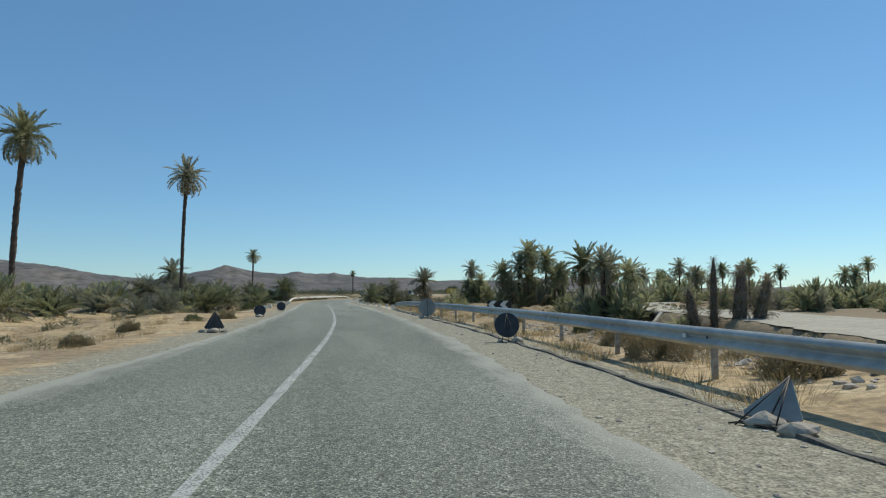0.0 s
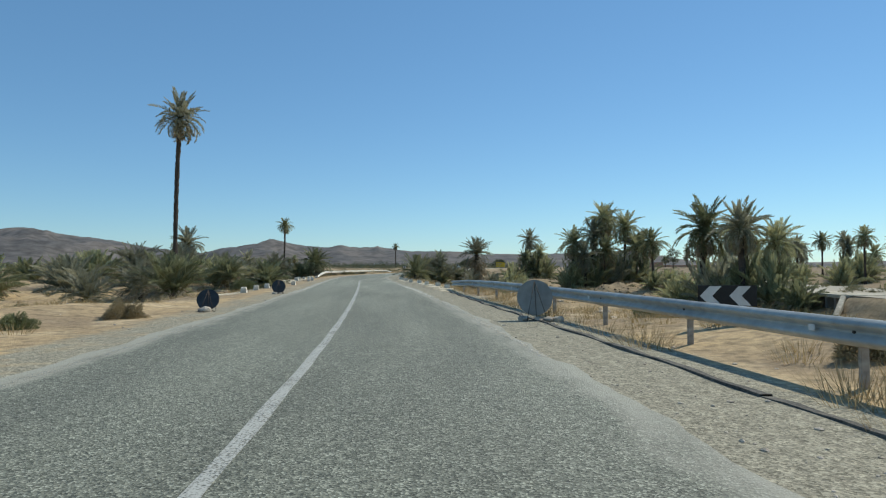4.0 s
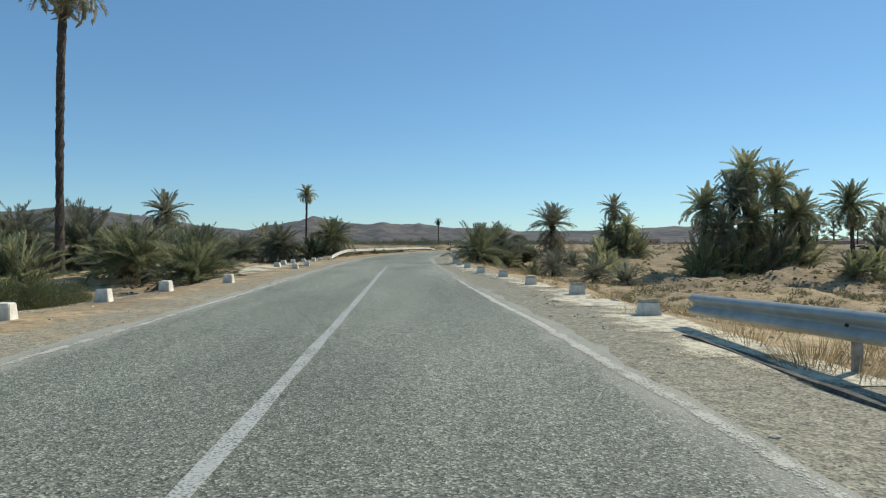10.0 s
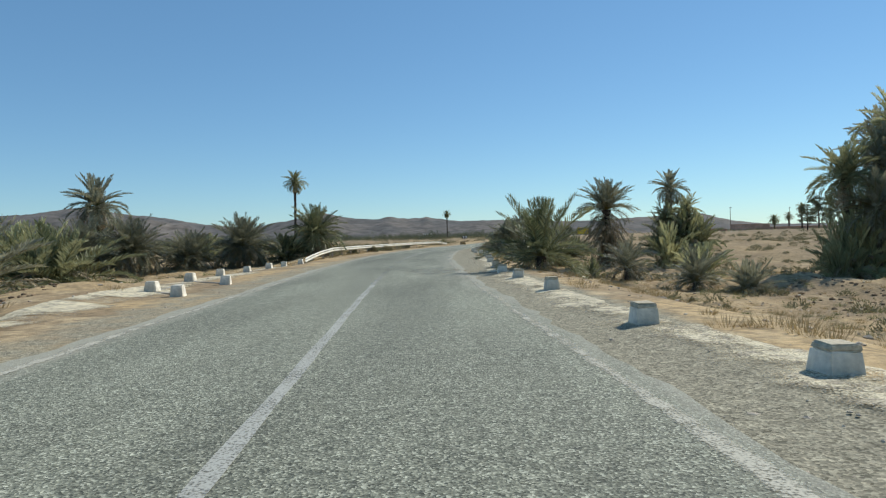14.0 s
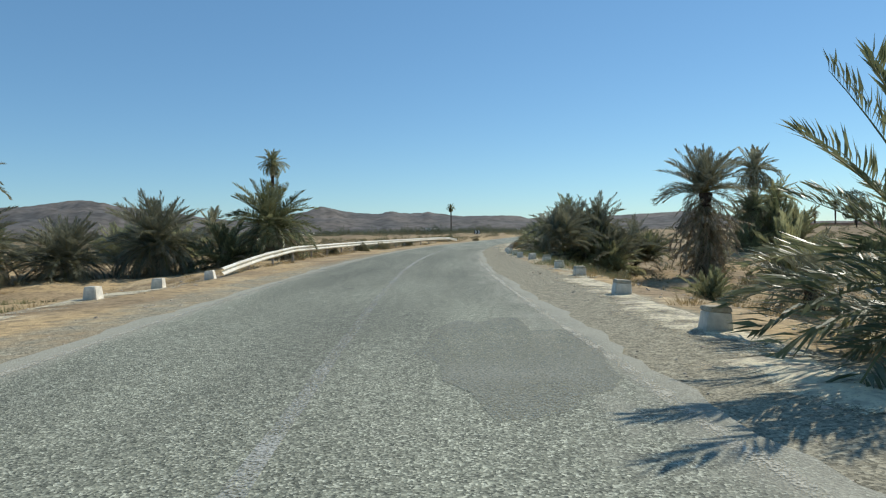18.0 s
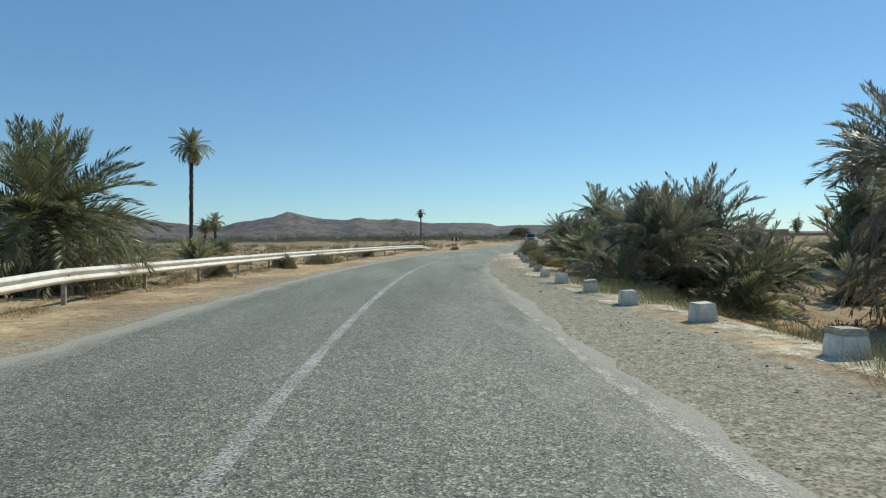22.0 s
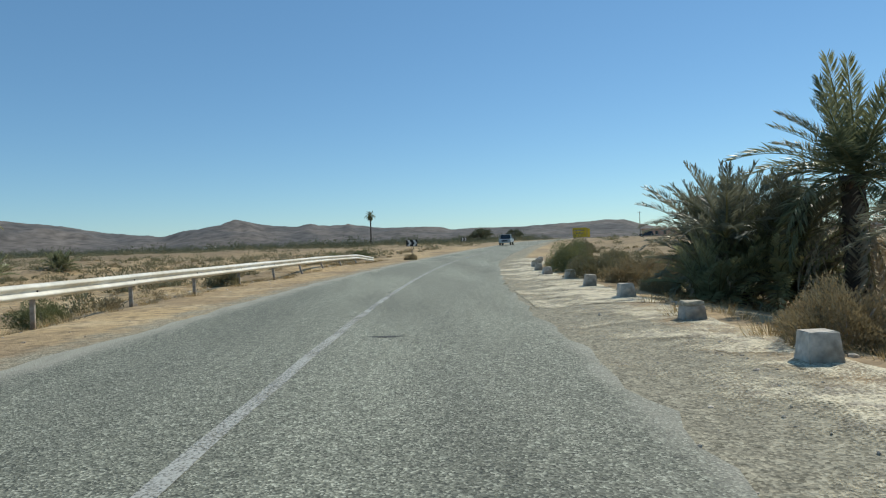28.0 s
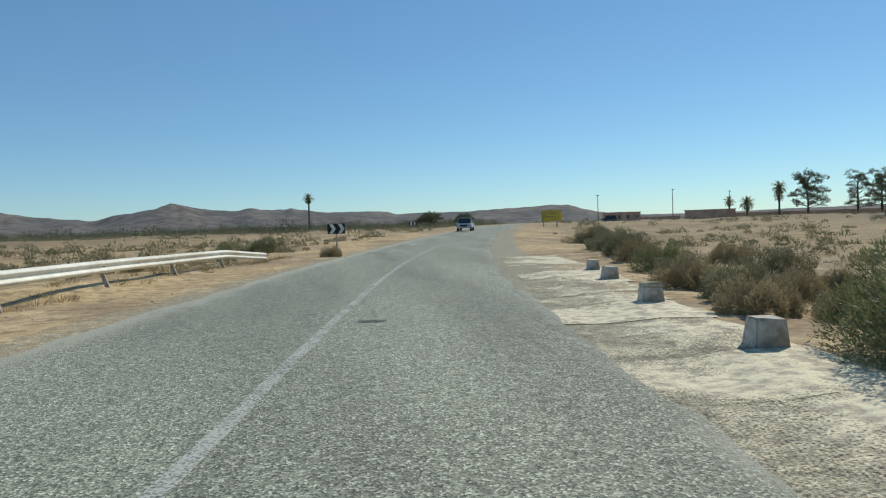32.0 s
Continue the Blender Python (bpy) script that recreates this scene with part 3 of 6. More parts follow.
def build_road():
    ys = np.concatenate([np.arange(-300, -20, 4.0), np.arange(-20, 210, 0.4), np.arange(210, 900, 5.0)])
    wob = lambda y, k: 0.05 * math.sin(0.31 * y + k) + 0.04 * math.sin(0.83 * y + 2 * k) + 0.04 * math.sin(2.3 * y + k)
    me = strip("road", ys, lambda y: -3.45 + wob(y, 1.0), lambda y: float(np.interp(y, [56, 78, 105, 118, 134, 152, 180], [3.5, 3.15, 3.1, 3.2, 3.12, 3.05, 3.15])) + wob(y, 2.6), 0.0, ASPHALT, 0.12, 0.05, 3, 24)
    co = np.empty(len(me.vertices) * 3)
    me.vertices.foreach_get("co", co)
    co = co.reshape(-1, 3)
    d = np.abs(offset(co[:, 0], co[:, 1]))
    side, y = offset(co[:, 0], co[:, 1]), co[:, 1]
    right = (side > 0) * step01(y, 74, 88) * (1 - step01(y, 128, 140))
    dust = 0.12 + 0.72 * step01(d, 2.6, 3.5) + 0.34 * right * step01(d, 1.5, 2.6) + 0.10 * (side < 0) * step01(d, 2.2, 3.2)
    dust = np.clip(dust + 0.05 * np.sin(1.9 * side + 0.4) ** 2, 0, 1)
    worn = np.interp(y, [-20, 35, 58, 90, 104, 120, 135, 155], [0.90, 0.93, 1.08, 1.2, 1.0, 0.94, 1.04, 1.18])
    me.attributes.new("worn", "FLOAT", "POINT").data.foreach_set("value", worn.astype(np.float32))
    me.attributes.new("dust", "FLOAT", "POINT").data.foreach_set("value", dust.astype(np.float32))
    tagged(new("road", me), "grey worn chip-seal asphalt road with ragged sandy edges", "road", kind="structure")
    # centre line, rubbed thin where the patched stretch begins
    ys = np.concatenate([np.arange(-60, 230, 0.5), np.arange(230, 420, 4.0)])
    me = strip("centre_line", ys, lambda y: -0.07 + 0.008 * math.sin(1.7 * y), lambda y: 0.07 + 0.008 * math.sin(2.1 * y + 1), 0.005, PAINT)
    co = np.empty(len(me.vertices) * 3)
    me.vertices.foreach_get("co", co)
    y = co.reshape(-1, 3)[:, 1]
    fade = 0.07 * step01(y, 80, 92) - 0.03 * step01(y, 104, 126) + 0.16 * np.exp(-((y - 96) ** 2) / 90)
    me.attributes.new("fade", "FLOAT", "POINT").data.foreach_set("value", fade.astype(np.float32))
    tagged(new("centre_line", me), "worn white centre line painted on the asphalt", "road marking", kind="structure")
    for nm, lo, hi, off, seed, bias in (("edge_line", 28, 122, lambda y: float(np.interp(y, [28, 54, 64, 90, 120, 152], [3.38, 3.35, 3.08, 2.85, 2.95, 2.9])), 4, 0.0), ("edge_line", -30, 110, lambda y: -3.18, 7, 0.14)):
        ys = np.arange(lo, hi, 0.3)
        rng = np.random.default_rng(seed)
        me = strip(nm, ys, lambda y: off(y) - 0.10 + 0.03 * math.sin(0.9 * y), lambda y: off(y) + 0.10 + 0.03 * math.sin(1.1 * y + 2), 0.005, EDGE_PAINT, ragged=0.02, seed=seed, lanes=4)
        co = np.empty(len(me.vertices) * 3)
        me.vertices.foreach_get("co", co)
        y = co.reshape(-1, 3)[:, 1]
        fade = bias - 0.24 * np.exp(-((y - 60) ** 2) / 130) - (0.08 * np.exp(-((y - 104) ** 2) / 90) - 0.03 if bias == 0 else 0.22 * np.exp(-((y - 82) ** 2) / 300))
        fade = fade + np.tile([0.4, 0.02, -0.05, 0.02, 0.4], len(ys))
        me.attributes.new("fade", "FLOAT", "POINT").data.foreach_set("value", fade.astype(np.float32))
        tagged(new(nm, me), "flaking pale edge line along the asphalt", "road marking", kind="structure")
    # a smooth tar patch and a pothole scar
    for y0, d0, a, b2, seed in ((91.5, 1.9, 0.95, 2.6, 1), (160.5, 0.55, 0.22, 0.12, 2), (140.8, 0.75, 0.2, 0.09, 3), (100.3, -0.9, 0.12, 0.08, 4)):
        rng = np.random.default_rng(seed)
        ring = []
        for k in range(22):
            t = 2 * math.pi * k / 22
            q = 1 + rng.normal(0, 0.2)
            ring.append(road_point(y0 + b2 * q * math.sin(t), d0 + a * q * math.cos(t), 0.004))
        tagged(new("tar_patch", mesh_of("tar_patch", ring, [tuple(range(22))], TAR if a > 0.5 else PATCH)), "smooth dark tar patch in the asphalt", "road patch", kind="structure")


def skyline(az):
    """Height of the hills, in degrees above the plain, by azimuth from +y."""
    pts = ((-75, 1.6), (-60, 2.1), (-50, 1.7), (-42, 2.5), (-37, 2.1), (-34.4, 2.4), (-32, 2.5), (-29.6, 2.9), (-28.4, 3.0), (-26.4, 2.5), (-24.7, 2.35), (-21, 1.7), (-18.8, 1.45), (-16.3, 1.2), (-15, 1.6), (-13.2, 1.85), (-11.0, 2.3), (-9.9, 2.2), (-8, 1.8), (-6.2, 1.75), (-5.2, 1.95), (-3.5, 1.65), (-2.1, 1.85), (-1, 1.6), (0.8, 1.35), (3.5, 1.45), (6.4, 1.12), (9, 1.15), (12, 1.15), (15, 1.2), (18, 1.4), (20.4, 1.42), (22, 0.9), (25, 0.45), (30, 0.35), (40, 0.5), (48, 0.55), (60, 0.4), (75, 0.3))
    return float(np.interp(az, [p[0] for p in pts], [p[1] for p in pts]))


def build_mountains():
    """One range of bare hills far beyond the plain."""
    verts, faces = [], []
    azs = np.arange(-75, 75.01, 0.3)
    rows = 16
    for az in azs:
        top = math.tan(radians(skyline(az))) * 3050
        for k in range(rows + 1):
            t = k / rows
            r = 2150 + 1250 * t
            body = math.sin(min(t / 0.72, 1) * math.pi / 2) ** 1.25 if t <= 0.72 else 1 - ((t - 0.72) / 0.28) ** 1.3
            a = radians(az)
            p = Vector((math.sin(a) * r, math.cos(a) * r, 0))
            gully = noise.fractal(p * 0.006, 0.9, 2.1, 5) * 0.28 * (1 - abs(2 * min(t / 0.72, 1) - 1)) if t < 0.72 else 0
            hump = 0.04 * noise.noise(Vector((az * 1.7, 3.1, 0)))
            verts.append((p.x, p.y, -6 + (top + 5) * max(body + gully * body + hump * body, 0)))
    n = rows + 1
    for i in range(len(azs) - 1):
        for k in range(rows):
            q = i * n + k
            faces.append((q, q + n, q + n + 1, q + 1))
    tagged(new("mountain_range", mesh_of("mountain_range", verts, faces, MOUNTAIN, True)), "range of bare brown hills beyond the plain", "hills", kind="structure")


build_ground()
build_road()
build_mountains()


# ---- concrete strips beside the road, broken into slabs ----
def broken_strip(name, label, y0, y1, inner, outer, seed, bare):
    """A thin crust of concrete in plates, crumbling away towards the road; bare(y) > 0 where it is mostly gone."""
    rng = np.random.default_rng(seed)
    base = thing(name, label, "concrete strip", kind="structure")
    y, lanes, skew = y0, 6, 0.0
    while y < y1:
        ln = rng.uniform(1.2, 3.0)
        n = max(5, int(ln / 0.25))
        verts, faces, fade = [], [], []
        gone = rng.normal(0, 0.10)
        old, skew = skew, rng.normal(0, 0.2)
        for k in range(n + 1):
            a, b2 = inner(y), outer(y)
            for j in range(lanes + 1):
                t = j / lanes
                yy = y + ln * k / n + (old + (skew - old) * k / n) * (t - 0.5)
                p = road_point(yy, a + (b2 - a) * t + (rng.normal(0, 0.03) if j == lanes else 0))
                p.z = ground_at(p.x, p.y) + 0.013
                verts.append(p)
                end = 0.12 if k in (0, n) else 0.0
                fade.append(float(np.interp(t, [0, 0.25, 0.5, 1.0], [float(np.interp(yy, [126, 140], [0.42, 0.10])), float(np.interp(yy, [126, 140], [0.16, -0.02])), -0.10, -0.22])) + gone + end + bare(yy) + 0.08 * math.sin(1.9 * yy + 7 * t))
        m = lanes + 1
        for k in range(n):
            for j in range(lanes):
                i = k * m + j
                faces.append((i, i + 1, i + 1 + m, i + m))
        me = mesh_of("slab", verts, faces, SLAB_WORN)
        me.attributes.new("fade", "FLOAT", "POINT").data.foreach_set("value", np.array(fade, np.float32))
        part("slab", me, base)
        y += ln + rng.uniform(0.0, 0.02)


RIGHT_BOLLARDS = [(3.0, 57.7), (2.7, 62.3), (2.1, 66.2), (1.7, 71.0), (1.05, 74.4), (0.7, 80.3), (0.4, 84.9), (0.2, 88.3), (0.25, 92.4), (0.3, 97.0),
                  (0.55, 102.4), (0.6, 106.1), (0.8, 110.4), (0.6, 113.3), (0.3, 115.8), (0.35, 118.6), (0.3, 121.5), (0.45, 124.6), (0.83, 128.0),
                  (1.27, 131.7), (1.85, 137.2), (2.28, 140.5), (2.8, 144.3), (3.15, 147.6), (3.65, 150.9), (3.72, 153.8), (4.15, 156.7), (4.9, 160.3), (6.05, 164.2), (6.85, 166.9)]


def bollard_line(y):
    """How far the row of bollards stands from the centre line."""
    return float(np.interp(y, [b[1] for b in RIGHT_BOLLARDS], [float(offset(*b)) for b in RIGHT_BOLLARDS]))


broken_strip("concrete_strip", "cracked cream concrete strip half buried in gravel", 52, 176,
             lambda y: bollard_line(y) - float(np.interp(y, [52, 60, 76, 100, 124, 132, 138, 152, 176], [1.3, 1.25, 0.95, 0.85, 0.9, 1.7, 1.95, 1.85, 1.9])), lambda y: bollard_line(y) + 0.30, 11,
             lambda y: float(np.interp(y, [52, 57, 64, 72, 78, 86, 105, 112, 122, 140, 150, 158, 176], [0.05, 0.08, 0.2, 0.26, 0.1, 0.18, 0.24, 0.24, 0.26, 0.2, 0.14, 0.08, 0.1])))
broken_strip("concrete_strip", "pale concrete strip along the sandy verge", 50, 107, lambda y: float(np.interp(y, [50, 80, 107], [-5.4, -5.0, -5.9])), lambda y: -7.0, 12, lambda y: float(np.interp(y, [50, 68, 80, 107], [0.24, 0.3, 0.18, 0.26])))


def build_kerb():
    """Low dark kerb that keeps the gravel of the verge in front of the steel rail."""
    rng = np.random.default_rng(3)
    base = thing("verge_kerb", "low dark kerb in front of the steel rail", "kerb", kind="structure")
    y = -14.0
    while y < 55:
        n = 8
        verts, faces = [], []
        for k in range(n + 1):
            yy = y + 3.0 * k / n
            d0 = float(np.interp(yy, [-14, 20, 40, 55], [5.15, 4.95, 4.75, 4.85])) + 0.04 * math.sin(yy * 1.9)
            w = 0.13 + 0.03 * math.sin(3.1 * yy)
            hgt = 0.028 + 0.012 * math.sin(2.2 * yy + 1) + rng.normal(0, 0.006)
            for d, z in ((d0, -0.08), (d0 + 0.03, hgt), (d0 + w, hgt), (d0 + w + 0.04, -0.06)):
                p = road_point(yy, d)
                verts.append((p.x, p.y, ground_at(p.x, p.y) + z))
        for k in range(n):
            for j in range(3):
                i = 4 * k + j
                faces.append((i, i + 4, i + 5, i + 1))
        part("kerb_stone", mesh_of("kerb_stone", verts, faces, KERB), base)
        y += 3.0


build_kerb()


# ---- steel crash barriers ----
W_PROFILE = ((0.0, -0.155), (0.02, -0.15), (0.075, -0.105), (0.083, -0.085), (0.075, -0.065), (0.012, -0.02), (0.0, 0.0),
             (0.012, 0.02), (0.075, 0.065), (0.083, 0.085), (0.075, 0.105), (0.02, 0.15), (0.0, 0.155))


def w_beam(name, pts, side, mat):
    """A W-shaped steel rail along points (place, height of its middle); side +1: bulges to the left of its run."""
    verts, faces = [], []
    n = len(W_PROFILE)
    for i, p in enumerate(pts):
        way = (pts[min(i + 1, len(pts) - 1)] - pts[max(i - 1, 0)]).normalized()
        out = Vector((-way.y, way.x, 0)).normalized() * side
        up = Vector((0, 0, 1))
        for o, z in W_PROFILE:
            verts.append(p + out * o + up * z)
        for o, z in W_PROFILE:
            verts.append(p + out * (o - 0.006) + up * z)
    for i in range(len(pts) - 1):
        for k in range(n - 1):
            a = i * 2 * n + k
            b2 = a + 2 * n
            faces.append((a, a + 1, b2 + 1, b2))
            faces.append((a + n, b2 + n, b2 + n + 1, a + n + 1))
    return mesh_of(name, verts, faces, mat, True)


BOLT_ME = box_mesh("bolt", (0.02, 0.05, 0.035), BOLT, bevel=0.006)
PLATE_ME = box_mesh("reflector", (0.012, 0.11, 0.075), SIGN_WHITE, bevel=0.004)


def crash_barrier(label, line, heights, side, mat, post_mat, spacing, plates, seed, lean=0.0):
    """line: function of y giving the offset from the centre line; heights: function of y for the rail's middle."""
    rng = np.random.default_rng(seed)
    base = thing("crash_barrier", label, "crash barrier")
    y0, y1 = line[0], line[1]
    fn = line[2]
    y, k = y0, 0
    while y < y1 - 0.2:
        e = min(y + spacing, y1)
        pts = []
        for yy in np.linspace(y - (0.12 if k else 0), e + 0.02, 9):
            p = road_point(yy, fn(yy))
            p.z += heights(yy) + (0.004 if k % 2 else 0)
            pts.append(p)
        beam = part("beam", w_beam("beam", pts, side, mat), base)
        h = heights(y)
        p = road_point(y, fn(y) + (0.10 if side > 0 else -0.10))
        zg = p.z
        if h > 0.3:
            tilt, tip = rng.normal(0, 0.02), lean * step01(y, 155, 166)
            p = road_point(y, fn(y) + (0.10 if side > 0 else -0.10) + h * math.tan(tip))
            post = bmesh.new()
            bmesh.ops.create_cube(post, size=1)
            for v in post.verts:
                v.co = Vector((v.co.x * 0.10, v.co.y * 0.055, v.co.z * (h + 0.45) + (h - 0.45) / 2 + 0.1))
            bmesh.ops.bevel(post, geom=post.edges[:], offset=0.008, segments=1, affect="EDGES")
            part("post", bm_mesh("post", post, post_mat), base, Matrix.Translation((p.x, p.y, zg)) @ pose(0, 0, 0, math.degrees(tilt), -math.degrees(tip), heading(y)))
            q = road_point(y, fn(y) - side * 0.01)
            part("bolt", BOLT_ME, base, Matrix.Translation((q.x, q.y, q.z + h)) @ pose(0, 0, 0, 0, 0, heading(y)))
        if plates and k % 2 == 0:
            q = road_point(y + 0.6, fn(y + 0.6) - side * 0.075)
            part("reflector", PLATE_ME, base, Matrix.Translation((q.x, q.y, q.z + h)) @ pose(0, 0, 0, 0, 0, heading(y)))
        y, k = e, k + 1
    return base


crash_barrier("galvanised steel crash barrier on steel posts beside the gravel verge",
              (-21.5, 55.9, lambda y: float(np.interp(y, [-22, 20, 31, 42, 57], [6.5, 6.3, 6.05, 5.75, 5.4]))),
              lambda y: float(np.interp(y, [-22, 44, 51, 55.9], [0.60, 0.60, 0.53, 0.38])), 1, ZINC, RAIL_POST, 3.9, True, 1)
crash_barrier("white painted steel crash barrier with sloping ends along the bend",
              (107.0, 179.2, lambda y: float(np.interp(y, [107, 112, 118, 180], [-6.25, -6.45, -6.6, -6.65]))),
              lambda y: float(np.interp(y, [107, 109, 113, 118, 168, 175, 179.2], [0.10, 0.22, 0.42, 0.60, 0.60, 0.52, 0.20])), -1, RAIL_WHITE, RAIL_POST, 3.75, False, 2, 0.35)


# ---- whitewashed kerb blocks ----
def bollard(parent_label, p, turn, tall, seed, cap):
    rng = np.random.default_rng(seed)
    base = thing("concrete_bollard", parent_label, "bollard", "bollards along the verge", m=Matrix.Translation(p) @ pose(0, 0, 0, rng.normal(0, 2.0), rng.normal(0, 2.0), turn))
    lo, hi, h = 0.172, 0.132, tall * 0.82
    split = 0.78 if cap else 1.0
    bm = bmesh.new()
    bmesh.ops.create_cube(bm, size=1)
    for v in bm.verts:
        k = lo if v.co.z < 0 else lo + (hi - lo) * split
        v.co = Vector((math.copysign(k, v.co.x), math.copysign(k, v.co.y), -0.10 if v.co.z < 0 else h * split))
    bmesh.ops.bevel(bm, geom=bm.edges[:], offset=0.014, segments=2, affect="EDGES")
    for v in bm.verts:
        v.co += Vector([rng.normal(0, 0.005) for _ in range(3)])
    part("block", bm_mesh("block", bm, STAINED if p[1] > 126 else WHITEWASH), base)
    if cap:
        bm = bmesh.new()
        bmesh.ops.create_cube(bm, size=1)
        for v in bm.verts:
            k = lo + (hi - lo) * split + 0.004 if v.co.z < 0 else hi
            v.co = Vector((math.copysign(k, v.co.x), math.copysign(k, v.co.y), h * split - 0.004 if v.co.z < 0 else h))
        bmesh.ops.bevel(bm, geom=bm.edges[:], offset=0.012, segments=2, affect="EDGES")
        for v in bm.verts:
            v.co += Vector([rng.normal(0, 0.004) for _ in range(3)])
        part("cap", bm_mesh("cap", bm, CAP), base, label="worn tan concrete top")


LEFT_BOLLARDS = [(-8.05, 53.9), (-8.3, 58.0), (-8.4, 61.6), (-8.4, 65.0), (-7.9, 68.9), (-8.6, 82.1), (-8.85, 86.4), (-11.0, 92.0), (-11.05, 95.7), (-10.95, 99.0), (-11.1, 102.6), (-10.95, 106.1)]
for i, (x, y) in enumerate(RIGHT_BOLLARDS):
    bollard("whitewashed concrete bollard with a worn tan top" if y < 112 else "flaking whitewashed concrete bollard stub", (x, y, ground_at(x, y) + 0.01), heading(y) + 4 * math.sin(i * 2.1), 0.33 + 0.02 * math.sin(i * 1.7), 40 + i, y < 112 or i % 3 == 0)
for i, (x, y) in enumerate(LEFT_BOLLARDS):
    bollard("whitewashed concrete bollard on the sandy verge", (x, y, ground_at(x, y) + 0.01), heading(y) + 4 * math.sin(i * 1.3), 0.35, 90 + i, False)


def culvert(corners):
    """Open concrete box over a culvert: three thin walls, and whitewashed blocks at its far corners."""
    base = thing("culvert", "low pale concrete culvert head with whitewashed corner blocks", "culvert")
    for p, q in ((0, 1), (1, 2), (2, 3)):
        a, b2 = Vector((*corners[p], 0)), Vector((*corners[q], 0))
        mid = (a + b2) / 2
        z = ground_at(mid.x, mid.y)
        part("wall", box_mesh("wall", ((b2 - a).length, 0.2, 0.62), GREY_CONCRETE, bevel=0.015), base, Matrix.Translation((mid.x, mid.y, -0.29)) @ pose(0, 0, 0, 0, 0, math.degrees(math.atan2(b2.y - a.y, b2.x - a.x))))
    for x, y in corners[1:3]:
        part("corner_block", box_mesh("corner_block", (0.36, 0.36, 0.30), WHITEWASH, bevel=0.02, taper=0.76), base, Matrix.Translation((x, y, 0.165)))


culvert(((-8.75, 82.6), (-9.95, 83.6), (-10.75, 88.3), (-9.0, 86.9)))


# ---- road signs lying on the verge, seen from behind ----
def sign_rocks(base, spots, seed):
    rng = np.random.default_rng(seed)
    for x, y, s in spots:
        me = rock_mesh("rock", (s * 1.25, s, s * 0.62), ROCK, seed + x)
        w = base.matrix_world @ Vector((x, y, 0))
        r = tagged(new("rock", me), "rounded pale stone weighing down a road sign", "rock", "stones by the signs")
        r.matrix_world = Matrix.Translation((w.x, w.y, ground_at(w.x, w.y) + s * 0.15)) @ pose(0, 0, 0, 0, 0, rng.uniform(0, 360))


def temporary_sign(shape, x, y, size, mat, turn, label, seed, lean=12):
    """A sheet sign on a bent-bar stand: its back is turned to the traffic that comes."""
    base = thing("road_sign", label, "road sign", "signs standing on the verge", m=Matrix.Translation((x, y, ground_at(x, y) + 0.005)) @ pose(0, 0, 0, 0, 0, turn))
    r = size / 2
    up = 0.12 if lean < 18 else 0.04
    if shape == "disc":
        ring = [(r * math.cos(t), r * math.sin(t) + r) for t in np.linspace(0, 2 * math.pi, 40, endpoint=False)]
    else:
        ring = []
        corners = [(-r, 0.0), (r, 0.0), (0.0, size * 0.88)]
        for i, c in enumerate(corners):
            c = Vector(c)
            for q in (corners[i - 1], corners[(i + 1) % 3]):
                ring.append(tuple(c + (Vector(q) - c).normalized() * 0.06))
        ring = [ring[i] for i in (0, 1, 2, 3, 4, 5)]
    n = len(ring)
    tip = pose(0, 0, up, -lean)
    verts = [Vector((a, 0.004, b2)) for a, b2 in ring] + [Vector((a, -0.004, b2)) for a, b2 in ring]
    lip = [Vector((a * 0.955, -0.02, (b2 - r) * 0.955 + r)) for a, b2 in ring] if shape == "disc" else [Vector((a * 0.95, -0.02, (b2 - size * 0.3) * 0.95 + size * 0.3)) for a, b2 in ring]
    rim = [Vector((v.x, -0.02, v.z)) for v in verts[:n]]
    verts += rim + lip
    faces = [tuple(range(n))]
    for i in range(n):
        j = (i + 1) % n
        faces += [(i, j, n + j, n + i), (n + i, n + j, 2 * n + j, 2 * n + i), (2 * n + i, 2 * n + j, 3 * n + j, 3 * n + i)]
    faces.append(tuple(range(3 * n, 4 * n)))
    part("panel", mesh_of("panel", verts, faces, mat), base, tip, "plain sheet back of the sign")
    top = tip @ Vector((0, -0.03, size * 0.96 if shape == "disc" else size * 0.86))
    for fx, fy in ((-r * 0.55, -0.34), (r * 0.6, -0.30), (0.02, -0.12)):
        part("leg", rod_mesh("leg", [top, (fx, fy, 0.0)], 0.008, SIGN_LEG), base)
    for fx in (-r * 0.75, r * 0.75):
        part("foot", rod_mesh("foot", [tip @ Vector((fx, -0.01, 0.12)), (fx * 0.9, 0.02, 0.0), (fx * 0.95, -0.36, 0.012)], 0.008, SIGN_LEG), base)
    part("cross_bar", rod_mesh("cross_bar", [(-r * 0.55, -0.30, 0.02), (r * 0.6, -0.28, 0.02)], 0.01, SIGN_LEG), base)
    return base


s = temporary_sign("triangle", 4.1, 6.2, 0.66, SIGN_GREY, -62, "grey back of a triangular road sign on a bar stand", 1, 48)
sign_rocks(s, ((0.02, -0.14, 0.30), (0.42, -0.30, 0.28)), 1)
s = temporary_sign("disc", 4.0, 17.5, 0.68, SIGN_DARK, -6, "dark back of a round road sign on a bar stand", 2, 16)
sign_rocks(s, ((0.24, -0.22, 0.34), (-0.2, -0.1, 0.15)), 2)
s = temporary_sign("disc", 3.64, 34.9, 0.9, SIGN_GREY, -4, "pale grey back of a round road sign on a bar stand", 3, 8)
sign_rocks(s, ((-0.3, -0.12, 0.26), (0.05, -0.2, 0.22), (0.26, -0.36, 0.26), (0.52, -0.3, 0.28)), 3)
